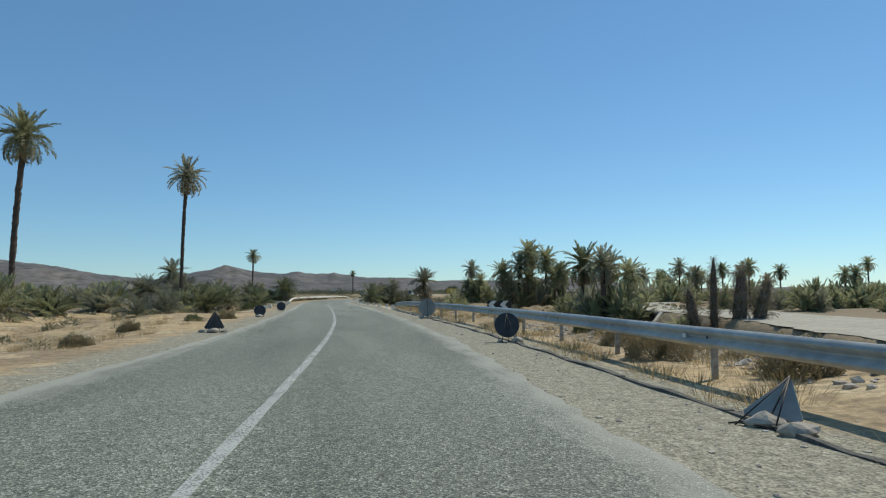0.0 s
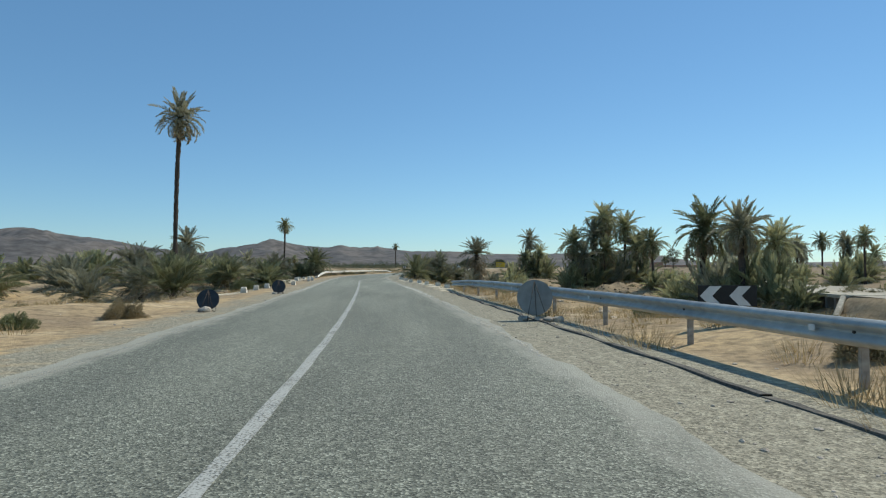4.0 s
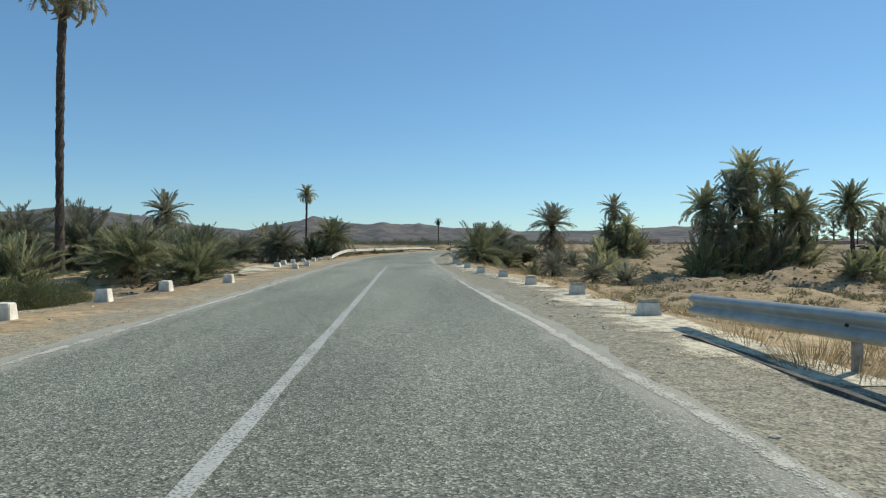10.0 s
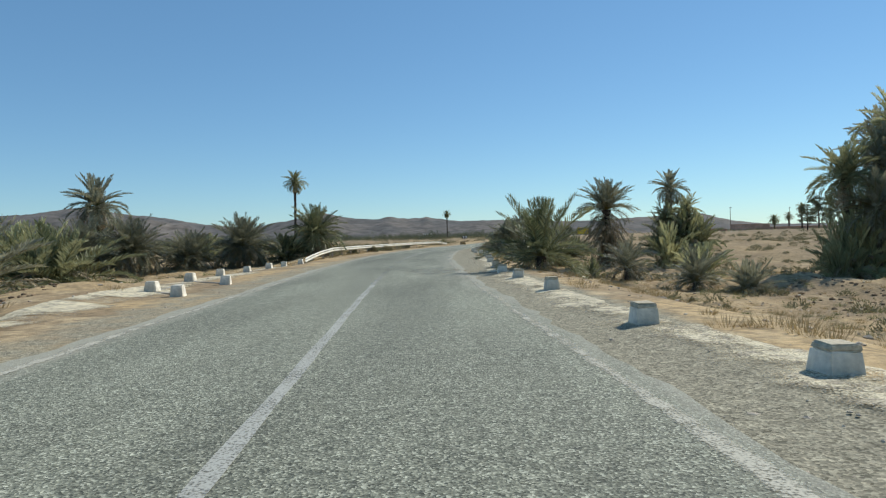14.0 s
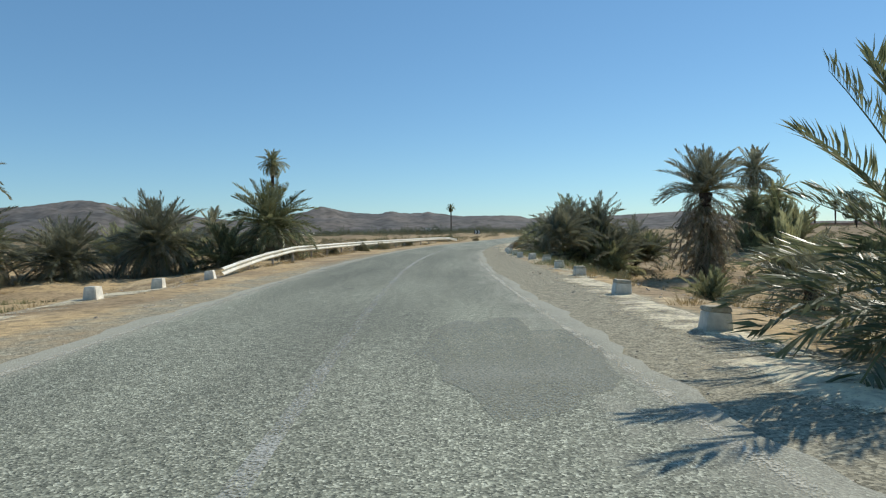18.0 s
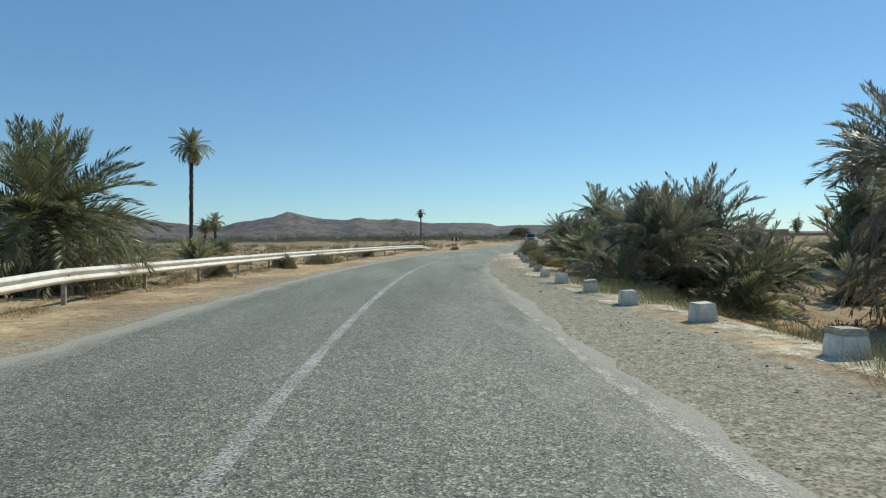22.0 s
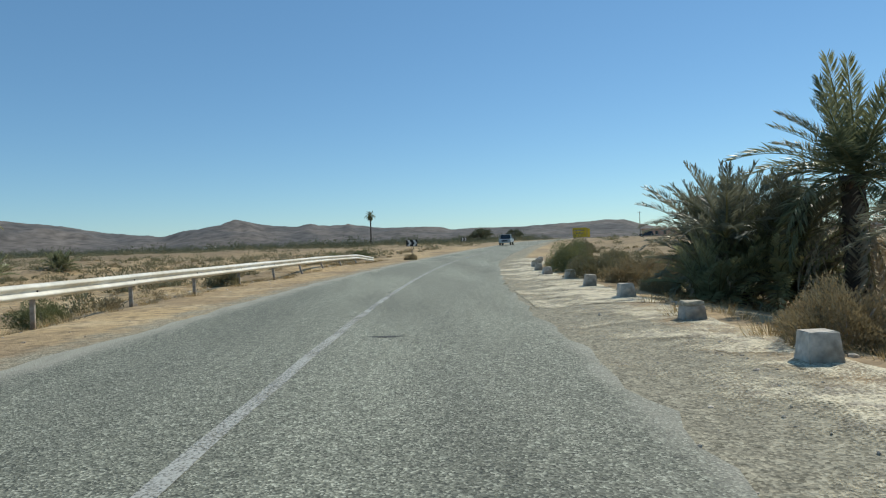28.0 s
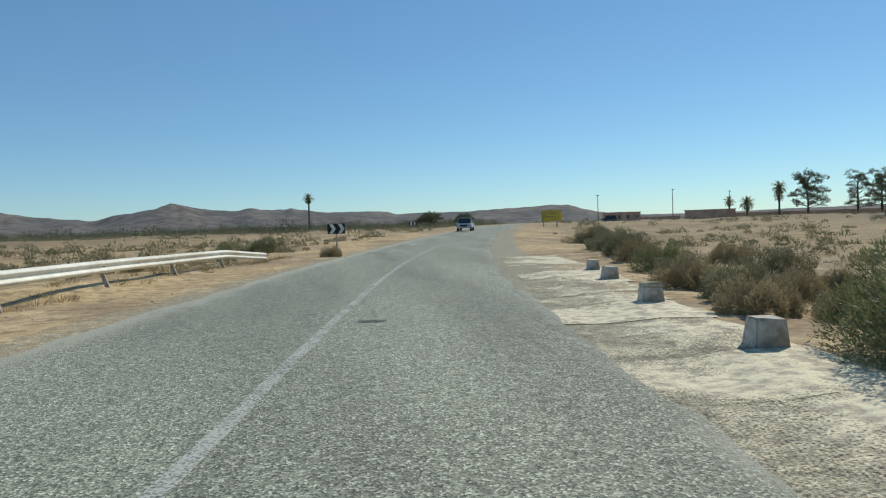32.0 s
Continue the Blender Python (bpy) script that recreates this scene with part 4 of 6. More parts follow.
s = temporary_sign("triangle", -4.92, 23.6, 0.72, SIGN_DARK, 8, "dark back of a triangular road sign propped on stones", 4)
sign_rocks(s, ((-0.02, -0.3, 0.34), (0.35, -0.2, 0.2), (-0.4, -0.1, 0.2)), 4)
s = temporary_sign("disc", -5.6, 38.9, 0.66, SIGN_DARK, 10, "dark back of a round road sign leaning on a stone", 5, 22)
sign_rocks(s, ((-0.05, -0.3, 0.38),), 5)
s = temporary_sign("disc", -5.9, 52.1, 0.68, SIGN_DARK, 12, "dark back of a round road sign leaning beside the bollards", 6, 20)
sign_rocks(s, ((-0.18, -0.2, 0.24), (0.05, -0.24, 0.16)), 6)


def chevron_board(x, y, z, wide, tall, count, turn, flip, label, posts):
    """Black board with white arrow heads on posts."""
    zg = ground_at(x, y)
    base = thing("chevron_sign", label, "road sign", "bend markers", m=Matrix.Translation((x, y, zg)) @ pose(0, 0, 0, 0, 0, turn))
    up = z - zg
    part("board", box_mesh("board", (wide, 0.02, tall), SIGN_BLACK, bevel=0.004), base, Matrix.Translation((0, 0, up)))
    cell = wide / count
    for k in range(count):
        cx = -wide / 2 + cell * (k + 0.5)
        w, t = cell * 0.30, cell * 0.42
        s = -1 if flip else 1
        ring = [(-w, -tall * 0.46), (-w + t, -tall * 0.46), (w + t * 0.35, 0), (-w + t, tall * 0.46), (-w, tall * 0.46), (w - t * 0.65, 0)]
        vs = [(cx + s * a, -0.0125, up + b2) for a, b2 in ring] + [(cx + s * a, -0.0105, up + b2) for a, b2 in ring]
        fs = [tuple(range(6))] + [(i, (i + 1) % 6, 6 + (i + 1) % 6, 6 + i) for i in range(6)]
        part("chevron", mesh_of("chevron", vs, fs, SIGN_WHITE), base)
    for px in posts:
        part("post", box_mesh("post", (0.07, 0.05, up + 0.3), RAIL_POST, bevel=0.006), base, Matrix.Translation((px, 0.04, up / 2 - 0.12)))


chevron_board(6.75, 31.2, 0.74, 1.15, 0.42, 2, -6, True, "low black and white chevron board behind the barrier", (-0.2, 0.14))
chevron_board(0.95, 187.2, 1.35, 0.95, 0.55, 2, -10, False, "black and white chevron board on a post by the bend", (0.0,))
chevron_board(12.8, 241.0, 1.75, 0.95, 0.55, 2, -14, False, "black and white chevron board on a post further along the bend", (0.0,))


# ---- date palms ----
def frond_arrays(pairs, droop, seed, vee=0.5, width=0.011, reach=0.2, sparse=0.0, stem=0.012, limp=0.0):
    """One pinnate frond, one metre long, from the origin along +x; leaflets stand out on both sides in a V."""
    rng = np.random.default_rng(seed)
    steps = 9
    spine, a, p = [np.zeros(3)], 0.0, np.zeros(3)
    for k in range(1, steps + 1):
        a = -droop * (k / steps) ** 1.5
        p = p + np.array([math.cos(a), 0.03 * math.sin(k * 0.9 + seed), math.sin(a)]) / steps
        spine.append(p)
    spine = np.array(spine)
    ts = np.linspace(0, 1, steps + 1)
    at = lambda t: np.array([np.interp(t, ts, spine[:, i]) for i in range(3)])
    verts, faces, mats = [], [], []
    for i, q in enumerate(spine):
        r = stem * (1 - 0.85 * ts[i])
        verts += [q + (0, -r, 0), q + (0, r, 0), q + (0, 0, r * 1.3)]
    for i in range(steps):
        for k in range(3):
            a0, b0 = 3 * i + k, 3 * i + (k + 1) % 3
            faces.append((a0, b0, b0 + 3, a0 + 3))
            mats.append(1)
    for k in range(pairs):
        t = 0.14 + 0.86 * (k + 0.5) / pairs
        q, ahead = at(t), at(min(t + 0.05, 1)) - at(t - 0.05)
        ahead = ahead / np.linalg.norm(ahead)
        upw = np.array([-ahead[2], 0, ahead[0]])
        for side in (-1, 1):
            if rng.random() < sparse:
                continue
            fa = math.radians(72 - 36 * t + rng.normal(0, 6))
            vv = vee + rng.normal(0, 0.16)
            way = ahead * math.cos(fa) + math.sin(fa) * (np.array([0, side, 0]) * math.cos(vv) + upw * math.sin(vv))
            ln = reach * (0.45 + 0.75 * math.sin(math.pi * min(0.16 + 0.78 * t, 1))) * rng.uniform(0.82, 1.12)
            sag = np.array([0, 0, -(0.16 + limp) * ln])
            w = np.cross(way, [0, 0, 1])
            w = w / max(np.linalg.norm(w), 1e-4) * width * rng.uniform(0.8, 1.2)
            tilt = np.array([0, 0, width * rng.normal(0, 0.5)])
            b0 = len(verts)
            verts += [q, q + way * ln * 0.45 + w + tilt, q + way * ln * 0.45 - w - tilt, q + way * ln + sag]
            faces.append((b0, b0 + 1, b0 + 3, b0 + 2))
            mats.append(0)
    return np.array(verts), faces, mats


def frond_mesh(name, mat, *args, **kw):
    v, f, ms = frond_arrays(*args, **kw)
    me = mesh_of(name, v, f, None)
    me.materials.append(mat)
    me.materials.append(RACHIS)
    me.polygons.foreach_set("material_index", ms)
    return me


NEAR_GREEN = [frond_mesh("frond", FROND, 54, dr, sd, vee=vv, width=0.0066, reach=0.18) for dr, sd, vv in ((0.22, 1, 0.8), (0.45, 2, 0.7), (0.8, 3, 0.6), (1.25, 4, 0.4))]
NEAR_GREY = [frond_mesh("frond", FROND_GREY, 56, dr, sd, vee=vv, width=0.0062, reach=0.18, sparse=0.05) for dr, sd, vv in ((0.25, 5, 0.8), (0.55, 6, 0.65), (0.95, 7, 0.5), (1.5, 8, 0.3))]
NEAR_DEAD = [frond_mesh("dry_frond", DEAD, 30, dr, sd, vee=0.5, width=0.010, reach=0.12, sparse=0.25, limp=0.5) for dr, sd in ((1.0, 9), (1.6, 10), (0.6, 11))]


def joined(name, mat, pieces):
    """One mesh out of several fronds: (arrays, 4x4 matrix)."""
    verts, faces, mats, tones, base = [], [], [], [], 0
    for i, ((v, f, ms), m) in enumerate(pieces):
        mm = np.array(m)
        verts.append(v @ mm[:3, :3].T + mm[:3, 3])
        faces += [tuple(i + base for i in q) for q in f]
        mats += ms
        base += len(v)
        tones.append(np.full(len(v), (i * 0.618 + 0.13) % 1.0))
    me = mesh_of(name, np.concatenate(verts), faces, None)
    me.attributes.new("tone", "FLOAT", "POINT").data.foreach_set("value", np.concatenate(tones).astype(np.float32))
    me.materials.append(mat)
    me.materials.append(RACHIS)
    me.polygons.foreach_set("material_index", mats)
    return me


def frond_poses(n, seed, hi=82, lo=-20, power=0.85, spread=0.0, stems=1):
    """Where the fronds of a crown of one metre spring, from the upright heart to the hanging skirt."""
    rng = np.random.default_rng(seed)
    hearts = [(spread * math.sqrt(rng.random()) * math.cos(t), spread * math.sqrt(rng.random()) * math.sin(t)) for t in rng.uniform(0, 6.28, stems)]
    hearts[0] = (0, 0)
    out = []
    for i in range(n):
        el = hi - (hi - lo) * (i / max(n - 1, 1)) ** power + rng.normal(0, 6)
        az = i * 137.5 + rng.normal(0, 14)
        hx, hy = hearts[i % stems]
        ln = rng.uniform(0.78, 1.08) * (0.86 if el > 70 else 1)
        out.append((Matrix.Translation((hx, hy, 0)) @ pose(0.02 * math.cos(az), 0.02 * math.sin(az), 0, 0, 0, az) @ pose(0, 0, 0, rng.normal(0, 14), -el, 0), ln, el))
    return out


_lod = [frond_arrays(24, dr, sd, vee=vv, width=0.017, reach=0.165, stem=0.012) for dr, sd, vv in ((0.25, 21, 0.8), (0.6, 22, 0.7), (1.05, 23, 0.5), (1.7, 26, 0.3))]
_lod_dead = [frond_arrays(14, dr, sd, vee=0.4, width=0.017, reach=0.11, sparse=0.2, limp=0.5) for dr, sd in ((0.9, 24), (1.5, 25))]


def crown_mesh(seed, n, hi, lo, mat, power=0.85, spread=0.0, stems=1):
    rng = np.random.default_rng(seed)
    return joined("crown", mat, [(_lod[0 if el > 58 else (1 if el > 30 else (2 if el > -5 else 3))], m @ Matrix.Scale(ln, 4)) for m, ln, el in frond_poses(n, seed, hi, lo, power, spread, stems)])


def skirt_mesh(seed, n, hi=-25, lo=-70):
    return joined("dry_skirt", DEAD, [(_lod_dead[i % 2], m @ Matrix.Scale(ln * 0.85, 4)) for i, (m, ln, el) in enumerate(frond_poses(n, seed, hi, lo, 1.0))])


CROWNS = [crown_mesh(s, 62, 86, -34, FROND if s % 2 else FROND_GREY, 0.9) for s in (31, 32, 33)]
SKIRTS = [skirt_mesh(s, 34, -30, -84) for s in (36, 37)]
BUSHES = [crown_mesh(s, 54, 88, 12, FROND_GREY if s == 43 else FROND, 1.0, 0.22, 4) for s in (41, 42, 43, 44)]
DRY_BUSHES = [joined("dry_fronds", DEAD, [(_lod_dead[i % 2], m @ Matrix.Scale(ln * 0.75, 4)) for i, (m, ln, el) in enumerate(frond_poses(40, s, 38, -16, 1.0, 0.2, 3))]) for s in (45, 46)]


def trunk_mesh(h, r, bend, seed, ring=0.22):
    """A scarred trunk: stubs of old leaf stems stand out ring upon ring."""
    rng = np.random.default_rng(seed)
    n, sides = max(4, int(h / ring)), 9
    verts, faces = [], []
    for i in range(n + 1):
        t = i / n
        cx, cy = bend[0] * t * t + 0.03 * math.sin(5 * t + seed), bend[1] * t * t
        rr = r * (1.25 - 0.4 * min(t * 4, 1) + 0.22 * max(0, (t - 0.9) / 0.1)) * (1 + 0.1 * (i % 2))
        for k in range(sides):
            a = 2 * math.pi * (k + 0.5 * (i % 2)) / sides
            q = rr * (1 + rng.normal(0, 0.09))
            verts.append((cx + q * math.cos(a), cy + q * math.sin(a), -0.3 + (h + 0.3) * t))
    for i in range(n):
        for k in range(sides):
            a, b2 = i * sides + k, i * sides + (k + 1) % sides
            faces.append((a, b2, b2 + sides, a + sides))
    faces.append(tuple(range(n * sides, (n + 1) * sides)))
    return mesh_of("trunk", verts, faces, BARK, False)


def far_palm(x, y, top, crown, seed, label, r=0.2, bend=(0, 0), skirt=True, group="date palms", crown_up=0.62):
    """A palm whose crown is one mesh. top: height of its highest frond above the road."""
    zg = ground_at(x, y)
    h = max(top - zg - crown * crown_up, 0.5)
    base = thing("date_palm", label, "palm tree", group, m=Matrix.Translation((x, y, zg)))
    part("trunk", trunk_mesh(h, r, bend, seed, 0.3), base)
    head = Matrix.Translation((bend[0], bend[1], h)) @ pose(0, 0, 0, 0, 0, seed * 53 % 360) @ Matrix.Scale(crown, 4)
    part("crown", CROWNS[seed % 3], base, head)
    if skirt:
        part("dry_skirt", SKIRTS[seed % 2], base, head @ Matrix.Translation((0, 0, -0.04)), "brown hanging dead fronds")
    return base


def far_bush(x, y, size, seed, label="low bushy date palm with dusty fronds", flat=1.0, dry=True):
    zg = ground_at(x, y)
    base = thing("palm_shrub", label, "palm bush", "palm bushes", m=Matrix.Translation((x, y, zg - 0.05)))
    m = pose(0, 0, 0, 0, 0, seed * 71 % 360) @ Matrix.Diagonal((size, size, size * flat, 1))
    part("crown", BUSHES[seed % 4], base, m)
    if dry:
        part("dry_fronds", DRY_BUSHES[seed % 2], base, m @ Matrix.Translation((0, 0, 0.08)), "dry brown lower fronds")
    return base


def near_palm(x, y, crown, n, seed, label, trunk=0.0, hi=85, lo=0, grey=False, dead=8, spread=0.0, stems=1, dead_hi=-5, dead_lo=-50, r=0.22, power=0.95, stack=0.0, skirt=0.0, core=0):
    """A palm close to the road: each frond is a piece of its own."""
    rng = np.random.default_rng(seed)
    zg = ground_at(x, y)
    base = thing("date_palm", label, "palm tree" if trunk > 0.6 else "palm bush", "date palms by the road", m=Matrix.Translation((x, y, zg)))
    part("trunk", trunk_mesh(max(trunk, 0.35), r, (0, 0), seed, 0.14), base)
    meshes = NEAR_GREY if grey else NEAR_GREEN
    head = Matrix.Translation((0, 0, max(trunk, 0.2)))
    lifts = [stack] + [stack * rng.random() for _ in range(stems - 1)]
    for i, (m, ln, el) in enumerate(frond_poses(n, seed, hi, lo, power, spread / crown, stems)):
        me = meshes[0 if el > 62 else (1 if el > 38 else (2 if el > 12 else 3))]
        mm = m.copy()
        mm.translation *= crown
        mm.translation.z += lifts[i % stems]
        part("frond", me, base, head @ mm @ Matrix.Scale(ln * crown, 4))
    for k in range(core):
        a, q = k * 2.4 + seed, spread * 0.75 * math.sqrt((k + 0.5) / core)
        part("inner_fronds", BUSHES[(seed + k) % 4], base, Matrix.Translation((q * math.cos(a), q * math.sin(a), stack * 0.62 * (1 - k / core) - 0.1)) @ pose(0, 0, 0, 0, 0, 71 * k) @ Matrix.Scale(crown * 0.95, 4))
    for i, (m, ln, el) in enumerate(frond_poses(dead, seed + 500, dead_hi, dead_lo, 1.0, spread / crown, stems)):
        mm = m.copy()
        mm.translation *= crown
        mm.translation.z += lifts[i % stems] * 0.8 - skirt * trunk * rng.random()
        part("dry_frond", NEAR_DEAD[int(rng.integers(3))], base, head @ Matrix.Translation((0, 0, 0.0)) @ mm @ Matrix.Scale(ln * crown * 0.85, 4))
    return base


# the palms that stand close to the road
near_palm(1.85, 90.4, 2.5, 48, 1, "bright green young date palm spreading over the verge", 0.5, 88, -4, dead=10, power=0.9)
near_palm(-13.1, 121.3, 2.85, 84, 2, "broad green date palm bush behind the white barrier", 2.0, 86, -26, dead=80, dead_hi=0, dead_lo=-80, skirt=0.8)
near_palm(-10.9, 73.8, 2.35, 72, 3, "dense dark green date palm bush beside the bollards", 0.4, 88, -2, dead=18, spread=0.35, stems=3, dead_hi=20, dead_lo=-8, stack=0.2)
near_palm(-14.6, 77.4, 2.2, 70, 21, "dark date palm bush behind another by the bollards", 0.6, 80, 4, dead=16, spread=0.8, stems=3, dead_hi=20, dead_lo=-8, stack=0.6)
near_palm(-21.6, 84.0, 2.8, 80, 22, "shaggy brownish date palm bush on the sand", 1.1, 82, -6, grey=True, dead=40, spread=0.9, stems=3, dead_hi=30, dead_lo=-50, stack=0.7)
near_palm(-26.0, 86.0, 2.8, 70, 23, "shaggy dusty date palm bush on the sand", 1.2, 82, -6, grey=True, dead=34, spread=0.8, stems=3, dead_hi=30, dead_lo=-50, stack=0.7)
near_palm(-18.4, 67.0, 2.4, 60, 24, "dusty date palm bush with dry fringe", 0.7, 82, -4, grey=True, dead=30, spread=0.5, stems=2, dead_hi=30, dead_lo=-40, stack=0.5)
near_palm(-12.3, 55.6, 2.5, 62, 4, "spiky date palm bush on the sandy verge", 0.4, 88, 34, dead=22, spread=0.6, stems=3, dead_hi=26, dead_lo=-8)
near_palm(-18.9, 60.0, 2.2, 50, 5, "young date palm with drooping dusty fronds", 0.5, 84, -10, grey=True, dead=14, dead_hi=-5, dead_lo=-35)
near_palm(-18.6, 119.4, 3.0, 130, 6, "shaggy date palm bush with hanging dry fronds", 1.2, 82, -20, grey=True, dead=40, spread=0.7, stems=3, dead_hi=5, dead_lo=-50, stack=0.5)
near_palm(-22.4, 117.2, 2.6, 100, 7, "small shaggy date palm bush on the sand", 0.7, 82, -14, grey=True, dead=28, spread=0.4, stems=2, dead_hi=15, dead_lo=-45)
near_palm(-25.4, 113.8, 2.9, 120, 26, "shaggy grey-green date palm bush with dry fringe", 1.4, 82, -16, grey=True, dead=40, spread=0.6, stems=2, dead_hi=10, dead_lo=-50, stack=0.4)
near_palm(-28.8, 113.4, 3.0, 110, 27, "dusty date palm bush with dead lower fronds", 1.0, 82, -16, grey=True, dead=34, spread=0.5, stems=2, dead_hi=10, dead_lo=-50, stack=0.4)
near_palm(6.4, 126.9, 2.3, 300, 8, "great dark thicket of date palm fronds over the bollards", 0.4, 88, 20, grey=True, dead=16, spread=2.4, stems=16, dead_hi=10, dead_lo=-40, stack=2.6, core=5)
near_palm(9.4, 129.2, 2.0, 130, 25, "dark date palm thicket sloping down to the lower ground", 0.3, 88, 20, grey=True, dead=10, spread=1.6, stems=7, dead_hi=10, dead_lo=-40, stack=1.6, core=1)
near_palm(4.4, 128.4, 1.9, 160, 9, "dense date palm thicket beside the road bank", 0.2, 86, 20, grey=True, dead=8, spread=1.4, stems=8, dead_hi=10, dead_lo=-30, stack=1.5, core=1)
near_palm(3.1, 123.4, 1.8, 150, 28, "drooping date palm thicket close behind the bollards", 0.3, 84, 0, grey=True, dead=16, spread=1.4, stems=8, dead_hi=10, dead_lo=-40, stack=1.3)
near_palm(2.5, 125.6, 1.5, 40, 29, "young date palm with sunlit tips beside a bollard", 0.3, 80, -6, dead=10, spread=0.2, stems=2)
near_palm(12.4, 124.4, 3.1, 70, 10, "date palm with a thick skirt of dead hanging fronds", 5.1, 88, 10, grey=True, dead=190, dead_hi=15, dead_lo=-78, r=0.34, skirt=0.85)
near_palm(3.2, 130.0, 1.85, 58, 11, "green young date palm arching over the bollards", 0.5, 86, 18, dead=6, spread=0.3, stems=2)
near_palm(6.4, 140.0, 1.9, 44, 12, "date palm with drooping fronds beside the thicket", 1.9, 78, -30, grey=True, dead=22, dead_hi=-12, dead_lo=-75)
near_palm(6.5, 146.3, 1.8, 240, 13, "dark date palm thicket at the edge of the concrete strip", 0.2, 88, 22, grey=True, dead=10, spread=1.7, stems=11, dead_hi=10, dead_lo=-30, stack=1.5, core=6)
near_palm(7.6, 144.0, 2.4, 50, 14, "date palm with arching fronds above a thicket", 3.2, 80, -14, dead=24, dead_hi=-10, dead_lo=-75, r=0.26, skirt=0.5)
near_palm(12.8, 104.2, 2.3, 40, 15, "small dusty date palm on the lower ground", 0.5, 82, 0, grey=True, dead=14, dead_hi=0, dead_lo=-40)
near_palm(9.8, 108.0, 2.2, 38, 16, "small date palm with dry lower fronds on the sand", 0.8, 80, -8, grey=True, dead=20, dead_hi=0, dead_lo=-60)

# the tall palms
far_palm(-20.8, 81.0, 16.9, 2.7, 1, "very tall slender date palm with a small crown", 0.23, (0.5, -0.2))
far_palm(-28.9, 59.3, 16.5, 2.8, 3, "very tall date palm with hanging dead fronds", 0.27, (0.6, 0))
far_palm(-26.6, 170.9, 12.2, 2.2, 5, "tall lone date palm on the plain", 0.22, (0.2, 0))
far_palm(-33.4, 124.3, 6.9, 3.1, 4, "date palm above the palm bushes", 0.22)

# the groves on the lower ground
for i, (x, y, top, cr, r) in enumerate(((24.0, 108, 6.2, 2.7, 0.2), (27.0, 109.5, 7.4, 2.7, 0.2), (29.4, 111, 10.0, 2.9, 0.22), (32.6, 112, 8.8, 2.9, 0.22), (31.0, 115, 9.4, 2.8, 0.2),
                                        (30.9, 96.8, 5.6, 2.3, 0.16), (24.5, 70.3, 6.1, 2.9, 0.25), (24.9, 64.6, 5.5, 2.3, 0.25), (26.6, 67.2, 5.4, 2.2, 0.22), (27.6, 65.4, 4.4, 2.1, 0.2),
                                        (25.6, 146.2, 8.1, 2.5, 0.2), (27.4, 146.4, 5.4, 2.4, 0.2), (24.2, 144.6, 4.3, 2.2, 0.2), (25.4, 107, 4.0, 2.6, 0.2), (28.2, 107.6, 5.2, 2.7, 0.2), (33.8, 110.6, 5.6, 2.7, 0.2), (35.6, 112.4, 6.0, 2.6, 0.2))):
    far_palm(x, y, top, cr, 60 + i, "date palm in a grove on the lower ground", r, (0.3 * math.sin(i * 2.3), 0.2 * math.cos(i * 1.7)), group="grove palms")
for i, (x, y, s) in enumerate(((24.4, 107.4, 2.8), (27.0, 107.8, 3.0), (30.0, 108.8, 3.1), (33.0, 110.4, 3.0), (35.4, 111.6, 2.8), (23.2, 106.8, 2.4), (29.0, 112.6, 3.2), (31.6, 113.2, 3.4), (30.6, 96.0, 1.8), (33.2, 97.6, 2.2),
                               (24.2, 67.8, 2.4), (25.6, 65.8, 2.5), (26.4, 63.6, 2.4), (23.6, 64.6, 1.9), (26.8, 68.6, 2.5), (22.6, 70.4, 2.0), (25.4, 71.8, 2.4), (27.0, 61.4, 1.9), (25.0, 145.2, 3.2), (27.0, 144.8, 3.0), (23.4, 143.6, 2.2), (29.2, 146.2, 2.4),
                               (14.6, 101.6, 1.6), (15.6, 110.6, 2.2), (18.6, 126.5, 2.4), (20.6, 129.2, 2.2), (16.2, 133.4, 1.9), (8.8, 114.2, 1.4), (29.6, 88.0, 1.8), (33.0, 93.0, 2.2))):
    far_bush(x, y, s * 1.12, 100 + i, "dark bushy date palm at the foot of the grove", 1.75 if s > 2.3 else 1.2)

# palm bushes on the left-hand sands
for i, (x, y, s) in enumerate(((-24, 46.5, 2.6), (-31, 53, 2.8), (-37, 61, 2.6), (-29, 66, 2.5), (-34, 73, 2.9), (-41, 68, 2.7), (-16.4, 85.5, 2.3), (-23.4, 89, 2.7), (-28.6, 82, 2.8), (-33.4, 92, 2.9), (-39, 98, 3.0),
                               (-19.8, 95.5, 2.5), (-24.8, 101, 2.8), (-30.6, 106, 3.0), (-35.6, 113, 3.1), (-31.6, 121, 2.8), (-22.6, 131.6, 2.6), (-27.4, 134, 2.7), (-29.6, 137, 2.6), (-36.6, 131, 2.8),
                               (-16.0, 78.6, 2.0), (-18.6, 73.4, 2.3), (-46, 82, 2.9), (-49, 108, 3.0), (-44, 120, 3.1), (-14.8, 126.4, 1.9), (-26.5, 74.5, 2.7), (-21.0, 84.5, 2.2), (-33, 44, 2.6), (-27, 38.5, 2.3))):
    far_bush(x, y, s * 1.3, 200 + i)
far_bush(-15.5, 120.4, 2.5, 643, "dusty date palm bush crowding a broad palm", 1.1)
far_bush(-12.6, 123.6, 1.7, 644, "low date palm bush at the foot of a broad palm")
far_bush(-21.9, 158.5, 3.0, 641, "date palm bush behind the white barrier")
